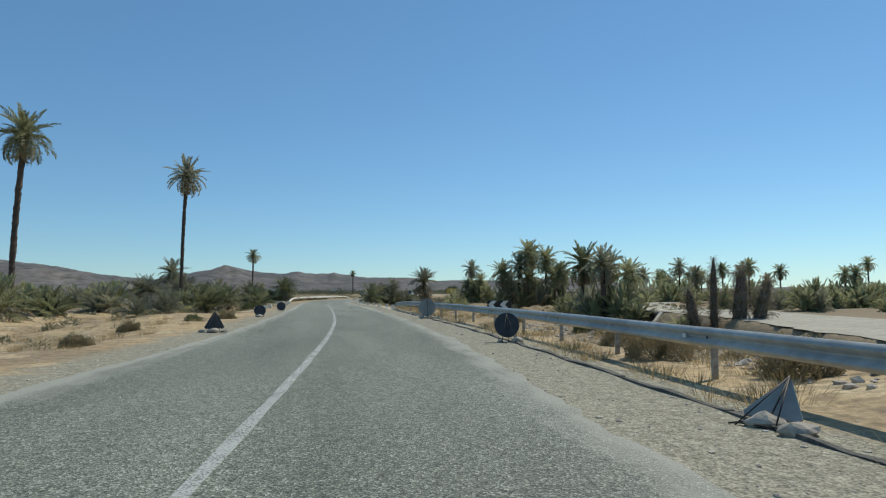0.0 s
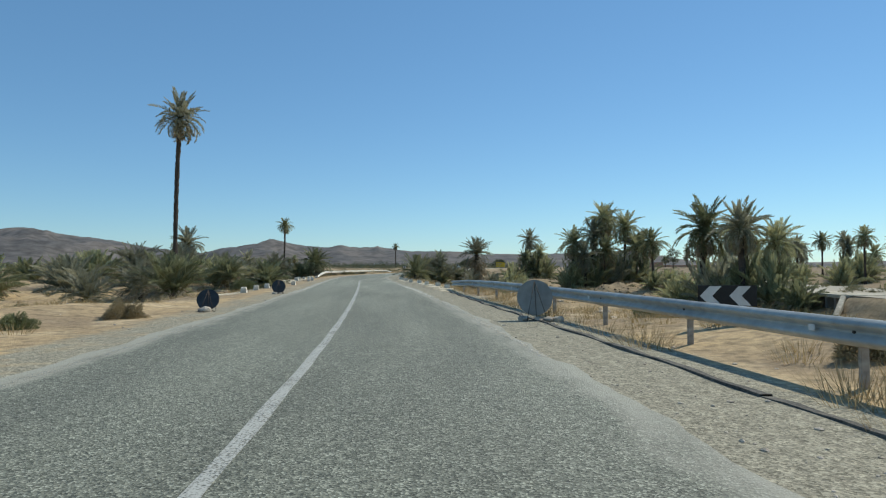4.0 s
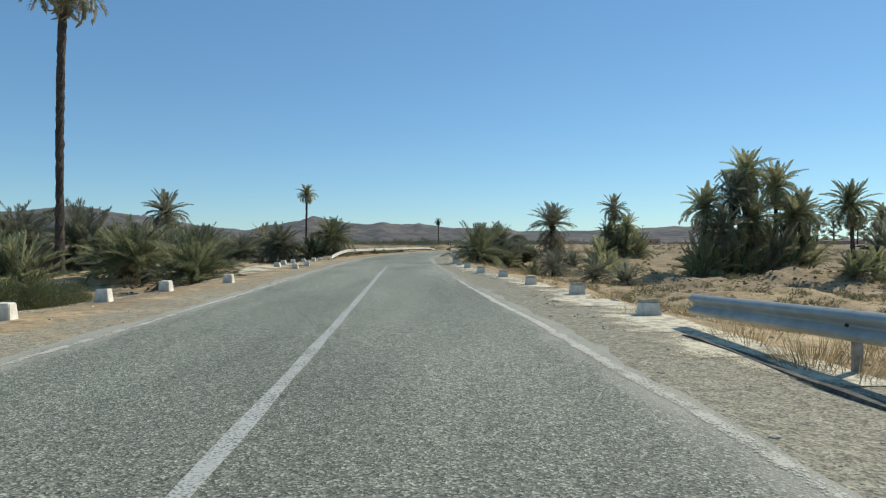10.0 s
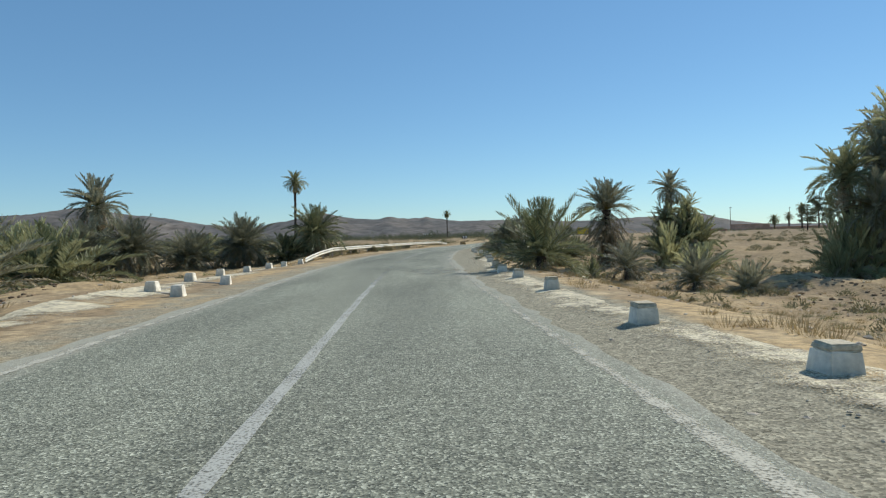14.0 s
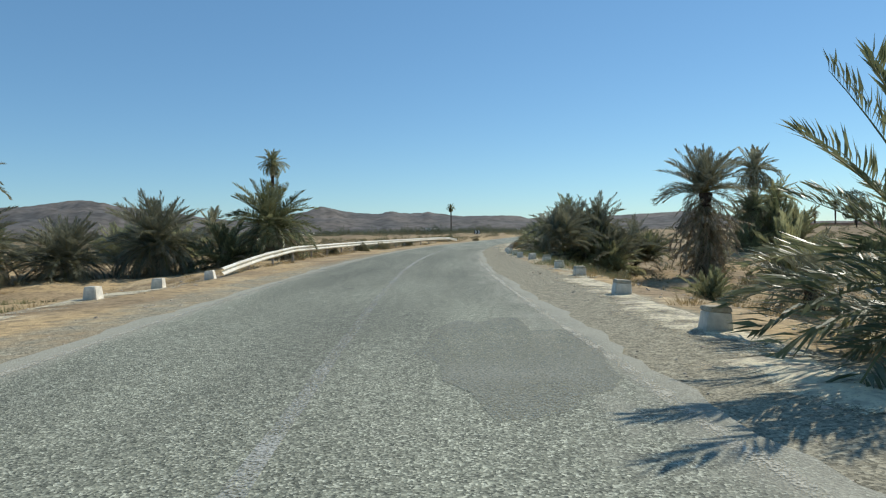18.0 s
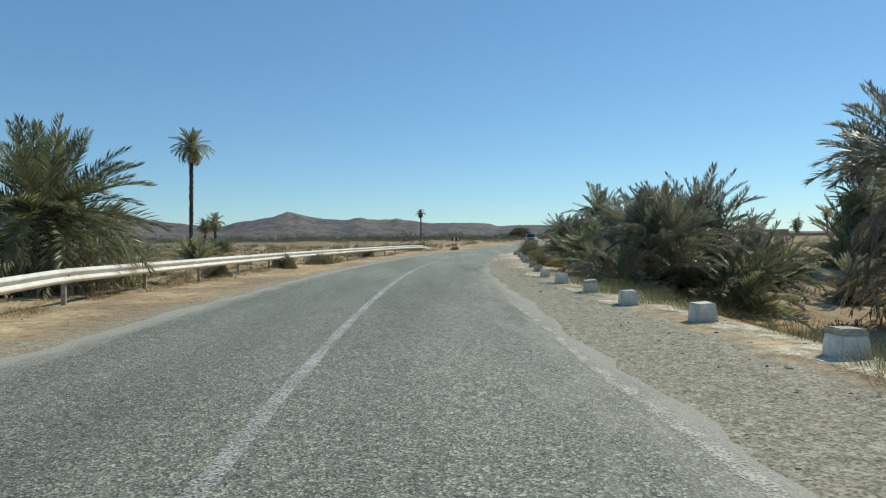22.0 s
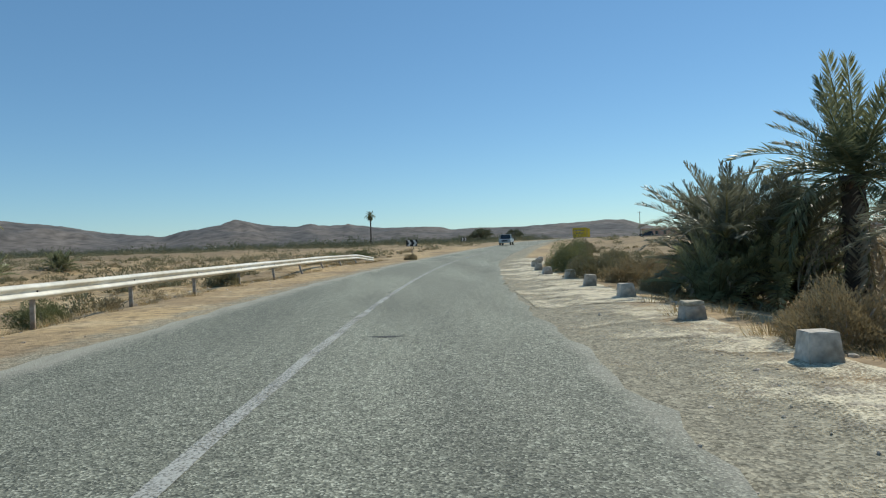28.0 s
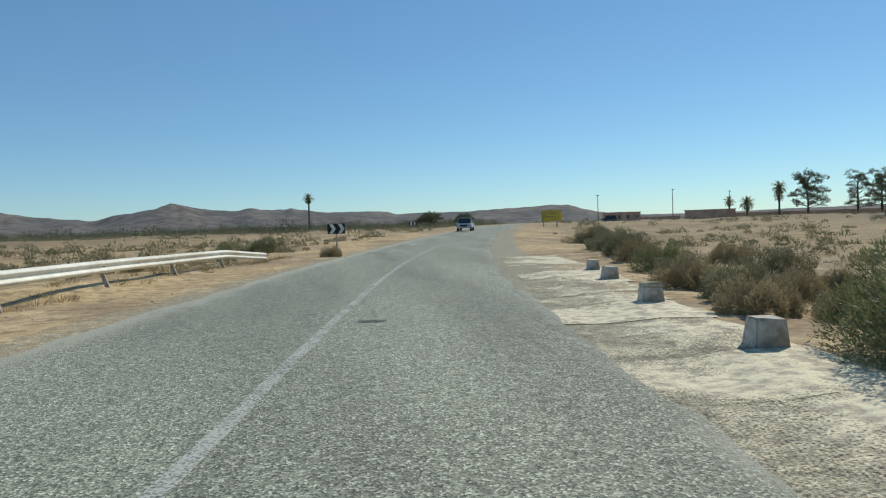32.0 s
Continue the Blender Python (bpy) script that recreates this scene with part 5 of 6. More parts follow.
far_bush(-24.6, 152.0, 2.2, 642, "date palm bush behind the white barrier")
far_palm(-35.0, 172.0, 5.3, 3.2, 301, "spreading date palm on the plain", 0.22, skirt=True, crown_up=0.9)
far_palm(-24.2, 171.0, 4.0, 1.2, 302, "thin half dead date palm beside a tall palm", 0.15)
far_palm(-25.6, 172.2, 3.5, 1.0, 303, "small half dead date palm beside a tall palm", 0.14)
for i, (x, y, s) in enumerate(((-41, 176, 3.0), (-30.4, 181, 3.0), (-34, 178, 2.4), (-40, 188, 2.2), (-30, 193, 2.0), (-47, 171, 3.0), (-52, 180, 2.8))):
    far_bush(x, y, s, 320 + i, "date palm bush on the open plain")

# far groves beyond the wash
far_seed = np.random.default_rng(8)
for i in range(18):
    az, rr = radians(far_seed.uniform(24, 41)), far_seed.uniform(150, 205)
    far_palm(rr * math.sin(az), rr * math.cos(az), far_seed.uniform(4.5, 9.5), far_seed.uniform(2.2, 3.0), 400 + i, "far date palm in the grove beyond the wash", 0.2, group="far grove palms")
for i in range(44):
    az, rr = radians(far_seed.uniform(24, 43)), far_seed.uniform(125, 185)
    far_bush(rr * math.sin(az), rr * math.cos(az), far_seed.uniform(2.6, 4.4), 430 + i, "dark palm thicket beyond the wash", far_seed.uniform(1.1, 1.7), i % 2 == 0)
far_palm(-3.5, 425.0, 15.5, 2.6, 500, "lone date palm far down the plain", 0.35, crown_up=0.5)
for i, (x, y, top) in enumerate(((139, 330, 11.0), (169, 399, 9.0), (184, 388, 10.5), (128, 330, 6.5))):
    far_palm(x, y, top, 2.6, 510 + i, "tall far date palm behind the pink wall", 0.3, group="far grove palms")


# ---- dead palm stumps ----
def shaggy_stump(x, y, top, r, seed, lean=0.0, shag=0.8):
    zg = ground_at(x, y)
    base = thing("dead_palm_stump", "headless dead palm wrapped in dry frond stubs", "dead tree", "dead palms in the wash", m=Matrix.Translation((x, y, zg)) @ pose(0, 0, 0, 0, lean, 0))
    h = top - zg
    part("trunk", rod_mesh("trunk", [(0, 0, -0.3), (0.02, 0, h * 0.25), (0.05, 0, h * 0.6), (0.07, 0, h * 0.85), (0.08, 0, h)], [r, r * 0.95, r * 0.85, r * 0.6, r * 0.15], WOOD_POLE, 11), base)
    pieces = []
    rng = np.random.default_rng(seed)
    for i in range(420):
        t, az = rng.uniform(0.0, 1.0), rng.uniform(0, 360)
        ln = shag * (1.1 - 0.5 * t) * rng.uniform(0.5, 1.1)
        rr = r * 0.8 * (1 - 0.7 * t * t)
        hang = rng.uniform(55, 82) if i % 4 else -rng.uniform(30, 75)
        pieces.append((_lod_dead[i % 2], pose(0, 0, 0, 0, 0, az) @ Matrix.Translation((rr, 0, t * h)) @ pose(0, 0, 0, 0, -hang, 0) @ Matrix.Scale(ln, 4)))
    part("dry_fronds", joined("dry_fronds", BARK_LEAF, pieces), base)


shaggy_stump(24.3, 42.7, 3.7, 0.27, 1, 0, 0.75)
shaggy_stump(25.5, 41.6, 2.9, 0.46, 2, 4, 0.95)
shaggy_stump(26.7, 41.2, 2.3, 0.40, 3, 14, 0.9)
shaggy_stump(23.2, 43.0, 1.6, 0.38, 4, -12, 0.8)
far_bush(22.4, 43.6, 1.5, 640, "dusty palm bush beside the dead palms")


# ---- scrub, grass and stones ----
_ico = bmesh.new()
bmesh.ops.create_icosphere(_ico, subdivisions=1, radius=1)
ICO = np.array([v.co for v in _ico.verts])
ICO_FACES = np.array([[v.index for v in f.verts] for f in _ico.faces])
_ico.free()


def stone_arrays(s, rng):
    """One broken stone: an uneven lump with flat facets."""
    p = ICO * s * rng.uniform(0.65, 1.2, (len(ICO), 1)) * np.array([rng.uniform(0.8, 1.3), rng.uniform(0.7, 1.0), rng.uniform(0.45, 0.7)])
    a = rng.uniform(0, 6.28)
    c, q = math.cos(a), math.sin(a)
    p = p @ np.array([[c, -q, 0], [q, c, 0], [0, 0, 1]])
    return p[ICO_FACES].reshape(-1, 3)


def tuft_arrays(n, r, h, rng, lean=0.5, w=0.006):
    az = rng.uniform(0, 6.28, n)
    rr = r * np.sqrt(rng.random(n)) * 0.5
    hh = h * rng.uniform(0.5, 1.1, n)
    out = lean * rng.uniform(0.3, 1.2, n) * hh
    bx, by = rr * np.cos(az), rr * np.sin(az)
    tx, ty = bx + out * np.cos(az), by + out * np.sin(az)
    sx, sy = -np.sin(az) * w, np.cos(az) * w
    v = np.stack([np.stack([bx - sx, by - sy, 0 * hh - 0.03], 1), np.stack([bx + sx, by + sy, 0 * hh - 0.03], 1), np.stack([tx, ty, hh], 1)], 1)
    return v.reshape(-1, 3)


def scatter(name, label, category, mat, spots, maker):
    """Many small plants in one mesh of uncounted stuff. spots: rows of x, y, size."""
    vs, k = [], 0
    for i, (x, y, s) in enumerate(spots):
        v = maker(s, i)
        v = v + np.array([x, y, ground_at(x, y)])
        vs.append(v)
    v = np.concatenate(vs)
    me = bpy.data.meshes.new(name)
    n = len(v) // 3
    me.vertices.add(len(v))
    me.vertices.foreach_set("co", v.astype(np.float32).ravel())
    me.loops.add(len(v))
    me.loops.foreach_set("vertex_index", np.arange(len(v), dtype=np.int32))
    me.polygons.add(n)
    me.polygons.foreach_set("loop_start", np.arange(0, len(v), 3, dtype=np.int32))
    me.materials.append(mat)
    me.update(calc_edges=True)
    return tagged(new(name, me), label, category, kind="stuff")


def shrub_arrays(n, size, rng, flat=0.7, leaf=0.05):
    """A loose dome of small leaves and twigs, uneven in outline."""
    u = rng.normal(size=(n, 3))
    u[:, 2] = np.abs(u[:, 2])
    u /= np.linalg.norm(u, axis=1)[:, None]
    lobes = 1 + 0.25 * np.sin(3 * np.arctan2(u[:, 1], u[:, 0]) + rng.uniform(0, 6)) + 0.2 * np.sin(7 * u[:, 0] + 5 * u[:, 2] + rng.uniform(0, 6))
    r = size * lobes * rng.uniform(0.35, 1.0, n) ** 0.45
    c = u * r[:, None] * np.array([1, 1, flat])
    grow = u + rng.normal(0, 0.5, (n, 3)) + np.array([0, 0, 0.5])
    grow /= np.linalg.norm(grow, axis=1)[:, None]
    side = np.cross(grow, rng.normal(size=(n, 3)))
    side /= np.linalg.norm(side, axis=1)[:, None] + 1e-6
    ln = leaf * rng.uniform(0.7, 2.2, n)[:, None]
    v = np.stack([c - side * leaf * 0.28, c + side * leaf * 0.28, c + grow * ln], 1)
    return v.reshape(-1, 3)


def spots_beside(n, y0, y1, d0, d1, s0, s1, seed, power=1.0):
    rng = np.random.default_rng(seed)
    out = []
    for _ in range(n):
        y = rng.uniform(y0, y1)
        p = road_point(y, d0 + (d1 - d0) * rng.random() ** power)
        out.append((p.x, p.y, rng.uniform(s0, s1)))
    return out


_r1, _r2, _r3, _r4, _r5 = (np.random.default_rng(k) for k in (51, 52, 53, 54, 55))
scatter("dry_grass", "straw coloured dry grass tufts on the verge", "grass", STRAW,
        spots_beside(420, -8, 56, 5.4, 16, 0.25, 0.5, 61, 1.6) + spots_beside(260, 0, 60, -22, -5.8, 0.18, 0.4, 62) + spots_beside(420, 56, 150, 5.2, 18, 0.12, 0.34, 63, 1.5) + spots_beside(700, 60, 120, 7, 34, 0.10, 0.28, 66)
        + spots_beside(260, 60, 190, -24, -6.3, 0.15, 0.35, 64) + spots_beside(60, 138, 178, 6.0, 14, 0.15, 0.35, 65, 1.3) + spots_beside(260, 108, 182, -9.0, -6.1, 0.12, 0.32, 67, 0.8),
        lambda s, i: tuft_arrays(70, s * 2.4, s * 0.72, _r1, 1.3, 0.006))
scatter("green_weeds", "low green weeds in the ditch", "weeds", GREENERY,
        spots_beside(60, 104, 125, 5.0, 8.5, 0.25, 0.5, 71) + spots_beside(26, 58, 66, -10.5, -8.2, 0.3, 0.6, 72) + spots_beside(40, 30, 60, 7, 14, 0.2, 0.4, 73) + spots_beside(160, 58, 112, 7, 26, 0.15, 0.4, 74) + spots_beside(110, 62, 104, -20, -9, 0.15, 0.35, 75),
        lambda s, i: tuft_arrays(120, s * 2.0, s * 0.8, _r2, 0.9, 0.0045))
scatter("desert_scrub", "grey-green scrub dotted over the desert plain", "scrub", SCRUB,
        spots_beside(420, 0, 200, -60, -9, 0.2, 0.5, 81) + spots_beside(420, 56, 150, 9, 50, 0.2, 0.6, 82) + spots_beside(380, 128, 210, -75, -9, 0.25, 0.85, 83, 0.8) + spots_beside(620, 170, 330, -140, -8, 0.4, 1.2, 89) + spots_beside(520, 170, 330, 12, 140, 0.3, 0.9, 84) + spots_beside(260, 148, 200, 10, 70, 0.2, 0.6, 104)
        + spots_beside(1300, 280, 900, -420, -8, 0.7, 1.8, 85) + spots_beside(260, 300, 800, 30, 300, 0.6, 1.6, 86),
        lambda s, i: shrub_arrays(140 if s < 0.8 else 100, s, _r3, 0.8, 0.06 + 0.08 * s))
scatter("dry_scrub", "low brown dry bushes dotted over the sand", "scrub", DRY_SHRUB,
        spots_beside(420, 126, 215, -48, -7.6, 0.2, 0.55, 105, 1.3) + spots_beside(160, 146, 215, 7.5, 60, 0.15, 0.5, 106, 1.2) + spots_beside(150, 0, 60, 8, 20, 0.15, 0.4, 107),
        lambda s, i: shrub_arrays(150, s, _r5, 0.75, 0.05 + 0.06 * s))
scatter("far_thicket", "dark line of bushes and low trees across the far plain", "bushes", TREE_LEAF,
        spots_beside(1000, 330, 620, -420, -14, 1.6, 3.8, 87, 0.9) + spots_beside(160, 420, 900, 20, 420, 1.0, 2.6, 88),
        lambda s, i: shrub_arrays(150, s, _r5, 1.0, 0.13 * s))
scatter("stones", "loose stones and gravel on the verges", "stones", ROCK,
        spots_beside(900, -6, 175, 3.5, 6.2, 0.012, 0.05, 91) + spots_beside(500, -6, 175, -8.0, -3.5, 0.012, 0.05, 92) + spots_beside(2600, 0, 172, 2.9, 4.6, 0.006, 0.022, 102) + spots_beside(1400, 0, 172, -4.4, -3.0, 0.006, 0.02, 103) + spots_beside(380, 0, 60, 7.5, 18, 0.05, 0.2, 93) + spots_beside(900, 5, 26, 7.2, 12, 0.03, 0.13, 101) + spots_beside(420, 20, 170, -20, -6, 0.02, 0.09, 94) + spots_beside(420, 60, 110, 8, 26, 0.03, 0.10, 96) + spots_beside(320, 56, 140, 5.5, 20, 0.03, 0.10, 95),
        lambda s, i: stone_arrays(s, _r4))
scatter("earth_clods", "brown clods of turned earth beyond the bollards", "soil", EARTH,
        spots_beside(1500, 57, 116, 6.4, 30, 0.015, 0.07, 97, 0.8) + spots_beside(500, 90, 106, 20, 36, 0.05, 0.18, 98) + spots_beside(260, 66, 84, -12, -8.2, 0.03, 0.12, 99),
        lambda s, i: stone_arrays(s, _r4))


def shrub(x, y, size, mat, seed, label, flat=0.8, leaf=0.034):
    rng = np.random.default_rng(seed)
    v = shrub_arrays(int(4500 + 14000 * size * size), size, rng, flat, leaf)
    base = thing("shrub", label, "shrub", "roadside shrubs", m=Matrix.Translation((x, y, ground_at(x, y) - 0.04)) @ pose(0, 0, 0, 0, 0, seed * 37 % 360))
    faces = [(3 * i, 3 * i + 1, 3 * i + 2) for i in range(len(v) // 3)]
    part("foliage", mesh_of("foliage", v, faces, mat), base)
    for k in range(7):
        a, e = rng.uniform(0, 6.28), rng.uniform(0.6, 1.3)
        tip = Vector((math.cos(a) * math.cos(e), math.sin(a) * math.cos(e), math.sin(e) * flat)) * size * 0.9
        part("twig", rod_mesh("twig", [(0, 0, -0.05), tip * 0.5 + Vector((0.03, 0.02, 0.03)), tip], [0.012, 0.008, 0.003], RAIL_POST, 4), base)


for i, (x, y, s, k) in enumerate(((2.9, 138.2, 0.75, 1), (3.6, 139.6, 0.6, 1), (4.75, 149.2, 0.7, 1), (4.35, 151.3, 0.78, 0), (5.2, 152.0, 0.7, 0), (4.95, 155.2, 0.72, 2), (5.35, 156.0, 0.78, 2), (5.5, 158.6, 0.5, 1), (6.3, 160.2, 0.62, 0), (6.6, 162.0, 0.6, 1), (7.5, 163.6, 0.66, 0), (6.6, 158.2, 0.55, 0), (7.4, 160.4, 0.5, 1), (6.2, 153.8, 0.55, 1), (7.0, 155.8, 0.5, 0), (8.6, 166.4, 0.75, 2), (9.4, 169.4, 0.7, 1), (10.6, 172.6, 0.85, 0),
                                  (11.8, 175.8, 0.9, 0), (13.0, 179.2, 0.95, 0), (14.2, 182.6, 0.9, 2), (15.8, 187.0, 1.2, 0), (17.6, 192.0, 1.1, 2), (10.4, 164.6, 0.8, 0), (11.6, 168.4, 0.7, 1), (9.4, 158.6, 0.6, 0), (7.9, 157.4, 0.4, 1), (9.2, 161.4, 0.45, 1), (4.6, 146.6, 0.5, 1), (6.4, 147.4, 0.6, 1), (7.4, 151.8, 0.9, 1), (8.6, 156.0, 0.7, 1), (2.2, 134.2, 0.55, 1), (2.9, 135.6, 0.6, 1),
                                  (5.9, 12.6, 0.7, 1), (6.9, 16.4, 0.75, 1), (6.6, 9.2, 0.6, 1), (7.6, 21.6, 0.4, 2), (6.4, 26.8, 0.4, 1), (7.2, 36.6, 0.4, 2), (6.6, 47.6, 0.5, 1), (8.4, 52.4, 0.6, 1), (7.6, 33.0, 0.5, 0),
                                  (-7.2, 18.0, 0.35, 1), (-9.0, 27.6, 0.4, 1), (-7.0, 36.2, 0.5, 1), (-7.9, 33.0, 0.35, 2), (-9.6, 60.4, 0.8, 3), (-10.0, 62.4, 0.8, 3), (-9.9, 135.2, 0.6, 0), (-9.0, 141.0, 0.6, 0), (-10.4, 148.6, 0.7, 2), (-7.8, 156.6, 0.6, 0),
                                  (-11.0, 128.6, 0.5, 0), (-6.4, 176.0, 0.6, 0), (-3.6, 196.0, 1.2, 2), (-6.0, 197.0, 1.1, 2), (0.6, 182.4, 0.5, 1))):
    mat, label = ((SCRUB, "rounded grey-green desert shrub"), (DRY_SHRUB, "rounded dry brownish shrub"), (GREENERY, "dense olive green desert shrub"), (GREENERY, "bright green weeds by the bollards"))[k]
    shrub(x, y, s, mat, 700 + i, label, 1.45 if (x, y) in ((4.95, 155.2), (5.35, 156.0)) else 0.85)


# ---- the pale track beyond the wash, and its culverts ----
def build_track():
    ys = np.arange(-66, 120, 1.0)
    verts, faces, n = [], [], 12
    rng = np.random.default_rng(31)
    for y in ys:
        e = float(track_edge(y))
        for k in range(n + 1):
            x = e + 0.1 + 9.4 * k / n + (rng.normal(0, 0.18) if k in (0, n) else 0)
            verts.append((x, y, max(ground_at(x, y), -0.52) + 0.03))
    for i in range(len(ys) - 1):
        for k in range(n):
            p = i * (n + 1) + k
            faces.append((p, p + 1, p + n + 2, p + n + 1))
    tagged(new("track", mesh_of("track", verts, faces, TRACK, True)), "pale dusty track on a low bank beyond the wash", "road", kind="structure")


def causeway():
    """A row of small culverts under the edge of the track."""
    base = thing("causeway", "low concrete causeway edge on a row of dark culverts", "causeway")
    a, b2 = Vector((float(track_edge(72)), 72.0, 0)), Vector((float(track_edge(58)), 58.0, 0))
    way = (b2 - a).normalized()
    ln = (b2 - a).length
    m = Matrix.Translation((a.x, a.y, -0.55)) @ pose(0, 0, 0, 0, 0, math.degrees(math.atan2(way.y, way.x)))
    part("deck", box_mesh("deck", (ln + 0.6, 3.0, 0.22), SLAB, (ln / 2, 1.3, 0), 0.03), base, m)
    part("back_wall", box_mesh("back_wall", (ln, 0.3, 1.9), GREY_CONCRETE, (ln / 2, 2.6, -1.0)), base, m)
    for k in range(13):
        part("pier", box_mesh("pier", (0.26, 1.9, 1.9), GREY_CONCRETE, (0.13 + k * (ln - 0.26) / 12, 0.95, -1.06), 0.02), base, m)
    part("sloping_wing", box_mesh("sloping_wing", (3.4, 0.3, 0.35), SLAB, bevel=0.03), base, m @ pose(ln + 1.2, -0.9, -0.55, 0, 20, -35))


build_track()
causeway()
for i in range(46):
    rg = np.random.default_rng(900 + i)
    x, y, s = rg.uniform(12, 27), rg.uniform(18, 60), rg.uniform(0.15, 0.42)
    x = min(x, float(track_edge(y)) - 2.5 - s)
    ob = tagged(new("boulder", rock_mesh("boulder", (s * 1.2, s, s * 0.7), ROCK, i, 2)), "pale weathered boulder in the dry wash", "rock", "boulders in the wash")
    ob.matrix_world = Matrix.Translation((x, y, ground_at(x, y) + s * 0.1)) @ pose(0, 0, 0, 0, 0, rg.uniform(0, 360))


# ---- far buildings, poles and trees ----
def wall_run(x0, y0, x1, y1, h, label):
    a, b2 = Vector((x0, y0, 0)), Vector((x1, y1, 0))
    z = min(ground_at(x0, y0), ground_at(x1, y1))
    base = thing("compound_wall", label, "wall", m=Matrix.Translation(((x0 + x1) / 2, (y0 + y1) / 2, z)) @ pose(0, 0, 0, 0, 0, math.degrees(math.atan2(y1 - y0, x1 - x0))))
    ln = (b2 - a).length
    part("wall", box_mesh("wall", (ln, 0.4, h + 0.6), PINK_WALL, (0, 0, h / 2 - 0.3)), base)
    part("coping", box_mesh("coping", (ln + 0.3, 0.6, 0.2), PINK_WALL, (0, 0, h + 0.1), 0.03), base)
    for k in range(int(ln / 6)):
        part("pier", box_mesh("pier", (0.6, 0.62, h + 0.35), PINK_WALL, (-ln / 2 + 3 + 6 * k, 0, h / 2 - 0.1), 0.02), base)


wall_run(118, 348, 131, 340, 2.9, "pink rendered compound wall beyond the plain")
wall_run(131, 340, 176, 322, 1.5, "long low pink wall beyond the plain")
wall_run(104, 352, 117, 349, 1.2, "low ruined pink wall beyond the plain")


def far_house(x, y, w, d, h, mat, label, turn=0):
    base = thing("house", label, "house", m=Matrix.Translation((x, y, ground_at(x, y) - 0.2)) @ pose(0, 0, 0, 0, 0, turn))
    part("wall", box_mesh("wall", (w, d, h), mat, (0, 0, h / 2), 0.02), base)
    part("roof", box_mesh("roof", (w + 0.3, d + 0.3, 0.25), mat, (0, 0, h + 0.12), 0.02), base)
    for k in range(max(1, int(w / 3))):
        wx = -w / 2 + (k + 0.5) * w / max(1, int(w / 3))
        win = part("window", box_mesh("window", (1.0, 0.08, 1.1), GLASS_DARK, (wx, -d / 2 - 0.01, h * 0.55)), base)
        part("frame", box_mesh("frame", (1.2, 0.05, 0.1), WHITE_WALL, (wx, -d / 2 - 0.03, h * 0.55 - 0.6)), win)
    part("door", box_mesh("door", (1.0, 0.08, 2.1), RAIL_POST, (w * 0.3, -d / 2 - 0.02, 1.05)), base)


far_house(-18, 560, 9, 7, 4.2, WHITE_WALL, "small white house far across the plain")
far_house(-120, 620, 7, 6, 3.4, WHITE_WALL, "small pale house among far scrub")
far_house(88, 332, 9, 6, 2.6, PINK_WALL, "low pink hut beyond the yellow board", 10)


def pole(x, y, h, label, arm=True):
    base = thing("utility_pole", label, "utility pole", "utility poles", m=Matrix.Translation((x, y, ground_at(x, y))))
    part("shaft", rod_mesh("shaft", [(0, 0, -0.3), (0, 0, h)], [0.16, 0.10], WOOD_POLE, 8), base)
    if arm:
        part("cross_arm", box_mesh("cross_arm", (1.6, 0.1, 0.12), WOOD_POLE, (0, 0, h - 0.4), 0.01), base)


pole(97.6, 370, 10.0, "wooden utility pole beyond the yellow board")
pole(130, 376, 11.0, "wooden utility pole beyond the pink wall")
pole(170, 400, 11.0, "wooden utility pole far beyond the wall")


def leafy_tree(x, y, h, w, seed, label, low=0.3):
    """A broad-leaved tree: trunk, limbs at many heights from low upwards, and small leaf clumps with gaps."""
    rng = np.random.default_rng(seed)
    base = thing("tree", label, "tree", "far trees", m=Matrix.Translation((x, y, ground_at(x, y))))
    part("trunk", rod_mesh("trunk", [(0, 0, -0.3), (0.1, 0, h * 0.3), (0.0, 0.1, h * 0.6), (0.15, 0.1, h * 0.85)], [h * 0.028, h * 0.022, h * 0.014, h * 0.005], BARK, 7), base)
    vs = []
    for k in range(16):
        t = low + (0.97 - low) * (k + 0.5) / 16
        a, reach = k * 2.4 + rng.normal(0, 0.4), w * 0.5 * (1 - 0.6 * ((t - low) / (1 - low)) ** 3) * rng.uniform(0.55, 1.1)
        tip = Vector((math.cos(a) * reach, math.sin(a) * reach, h * t * 0.96 + 0.12 * reach))
        part("limb", rod_mesh("limb", [(0.05, 0, h * t * 0.8), tip * 0.55 + Vector((0, 0, h * t * 0.4)), tip], [h * 0.01, h * 0.007, h * 0.003], BARK, 5), base)
        for _ in range(4):
            c = np.array(tip) * rng.uniform(0.6, 1.05) + rng.normal(0, w * 0.06, 3)
            c[2] = tip.z + rng.normal(0, h * 0.05)
            vs.append(shrub_arrays(170, w * rng.uniform(0.08, 0.16), rng, 0.9, w * 0.024) + c)
    v = np.concatenate(vs)
    part("crown", mesh_of("crown", v, [(3 * i, 3 * i + 1, 3 * i + 2) for i in range(len(v) // 3)], TREE_LEAF), base)


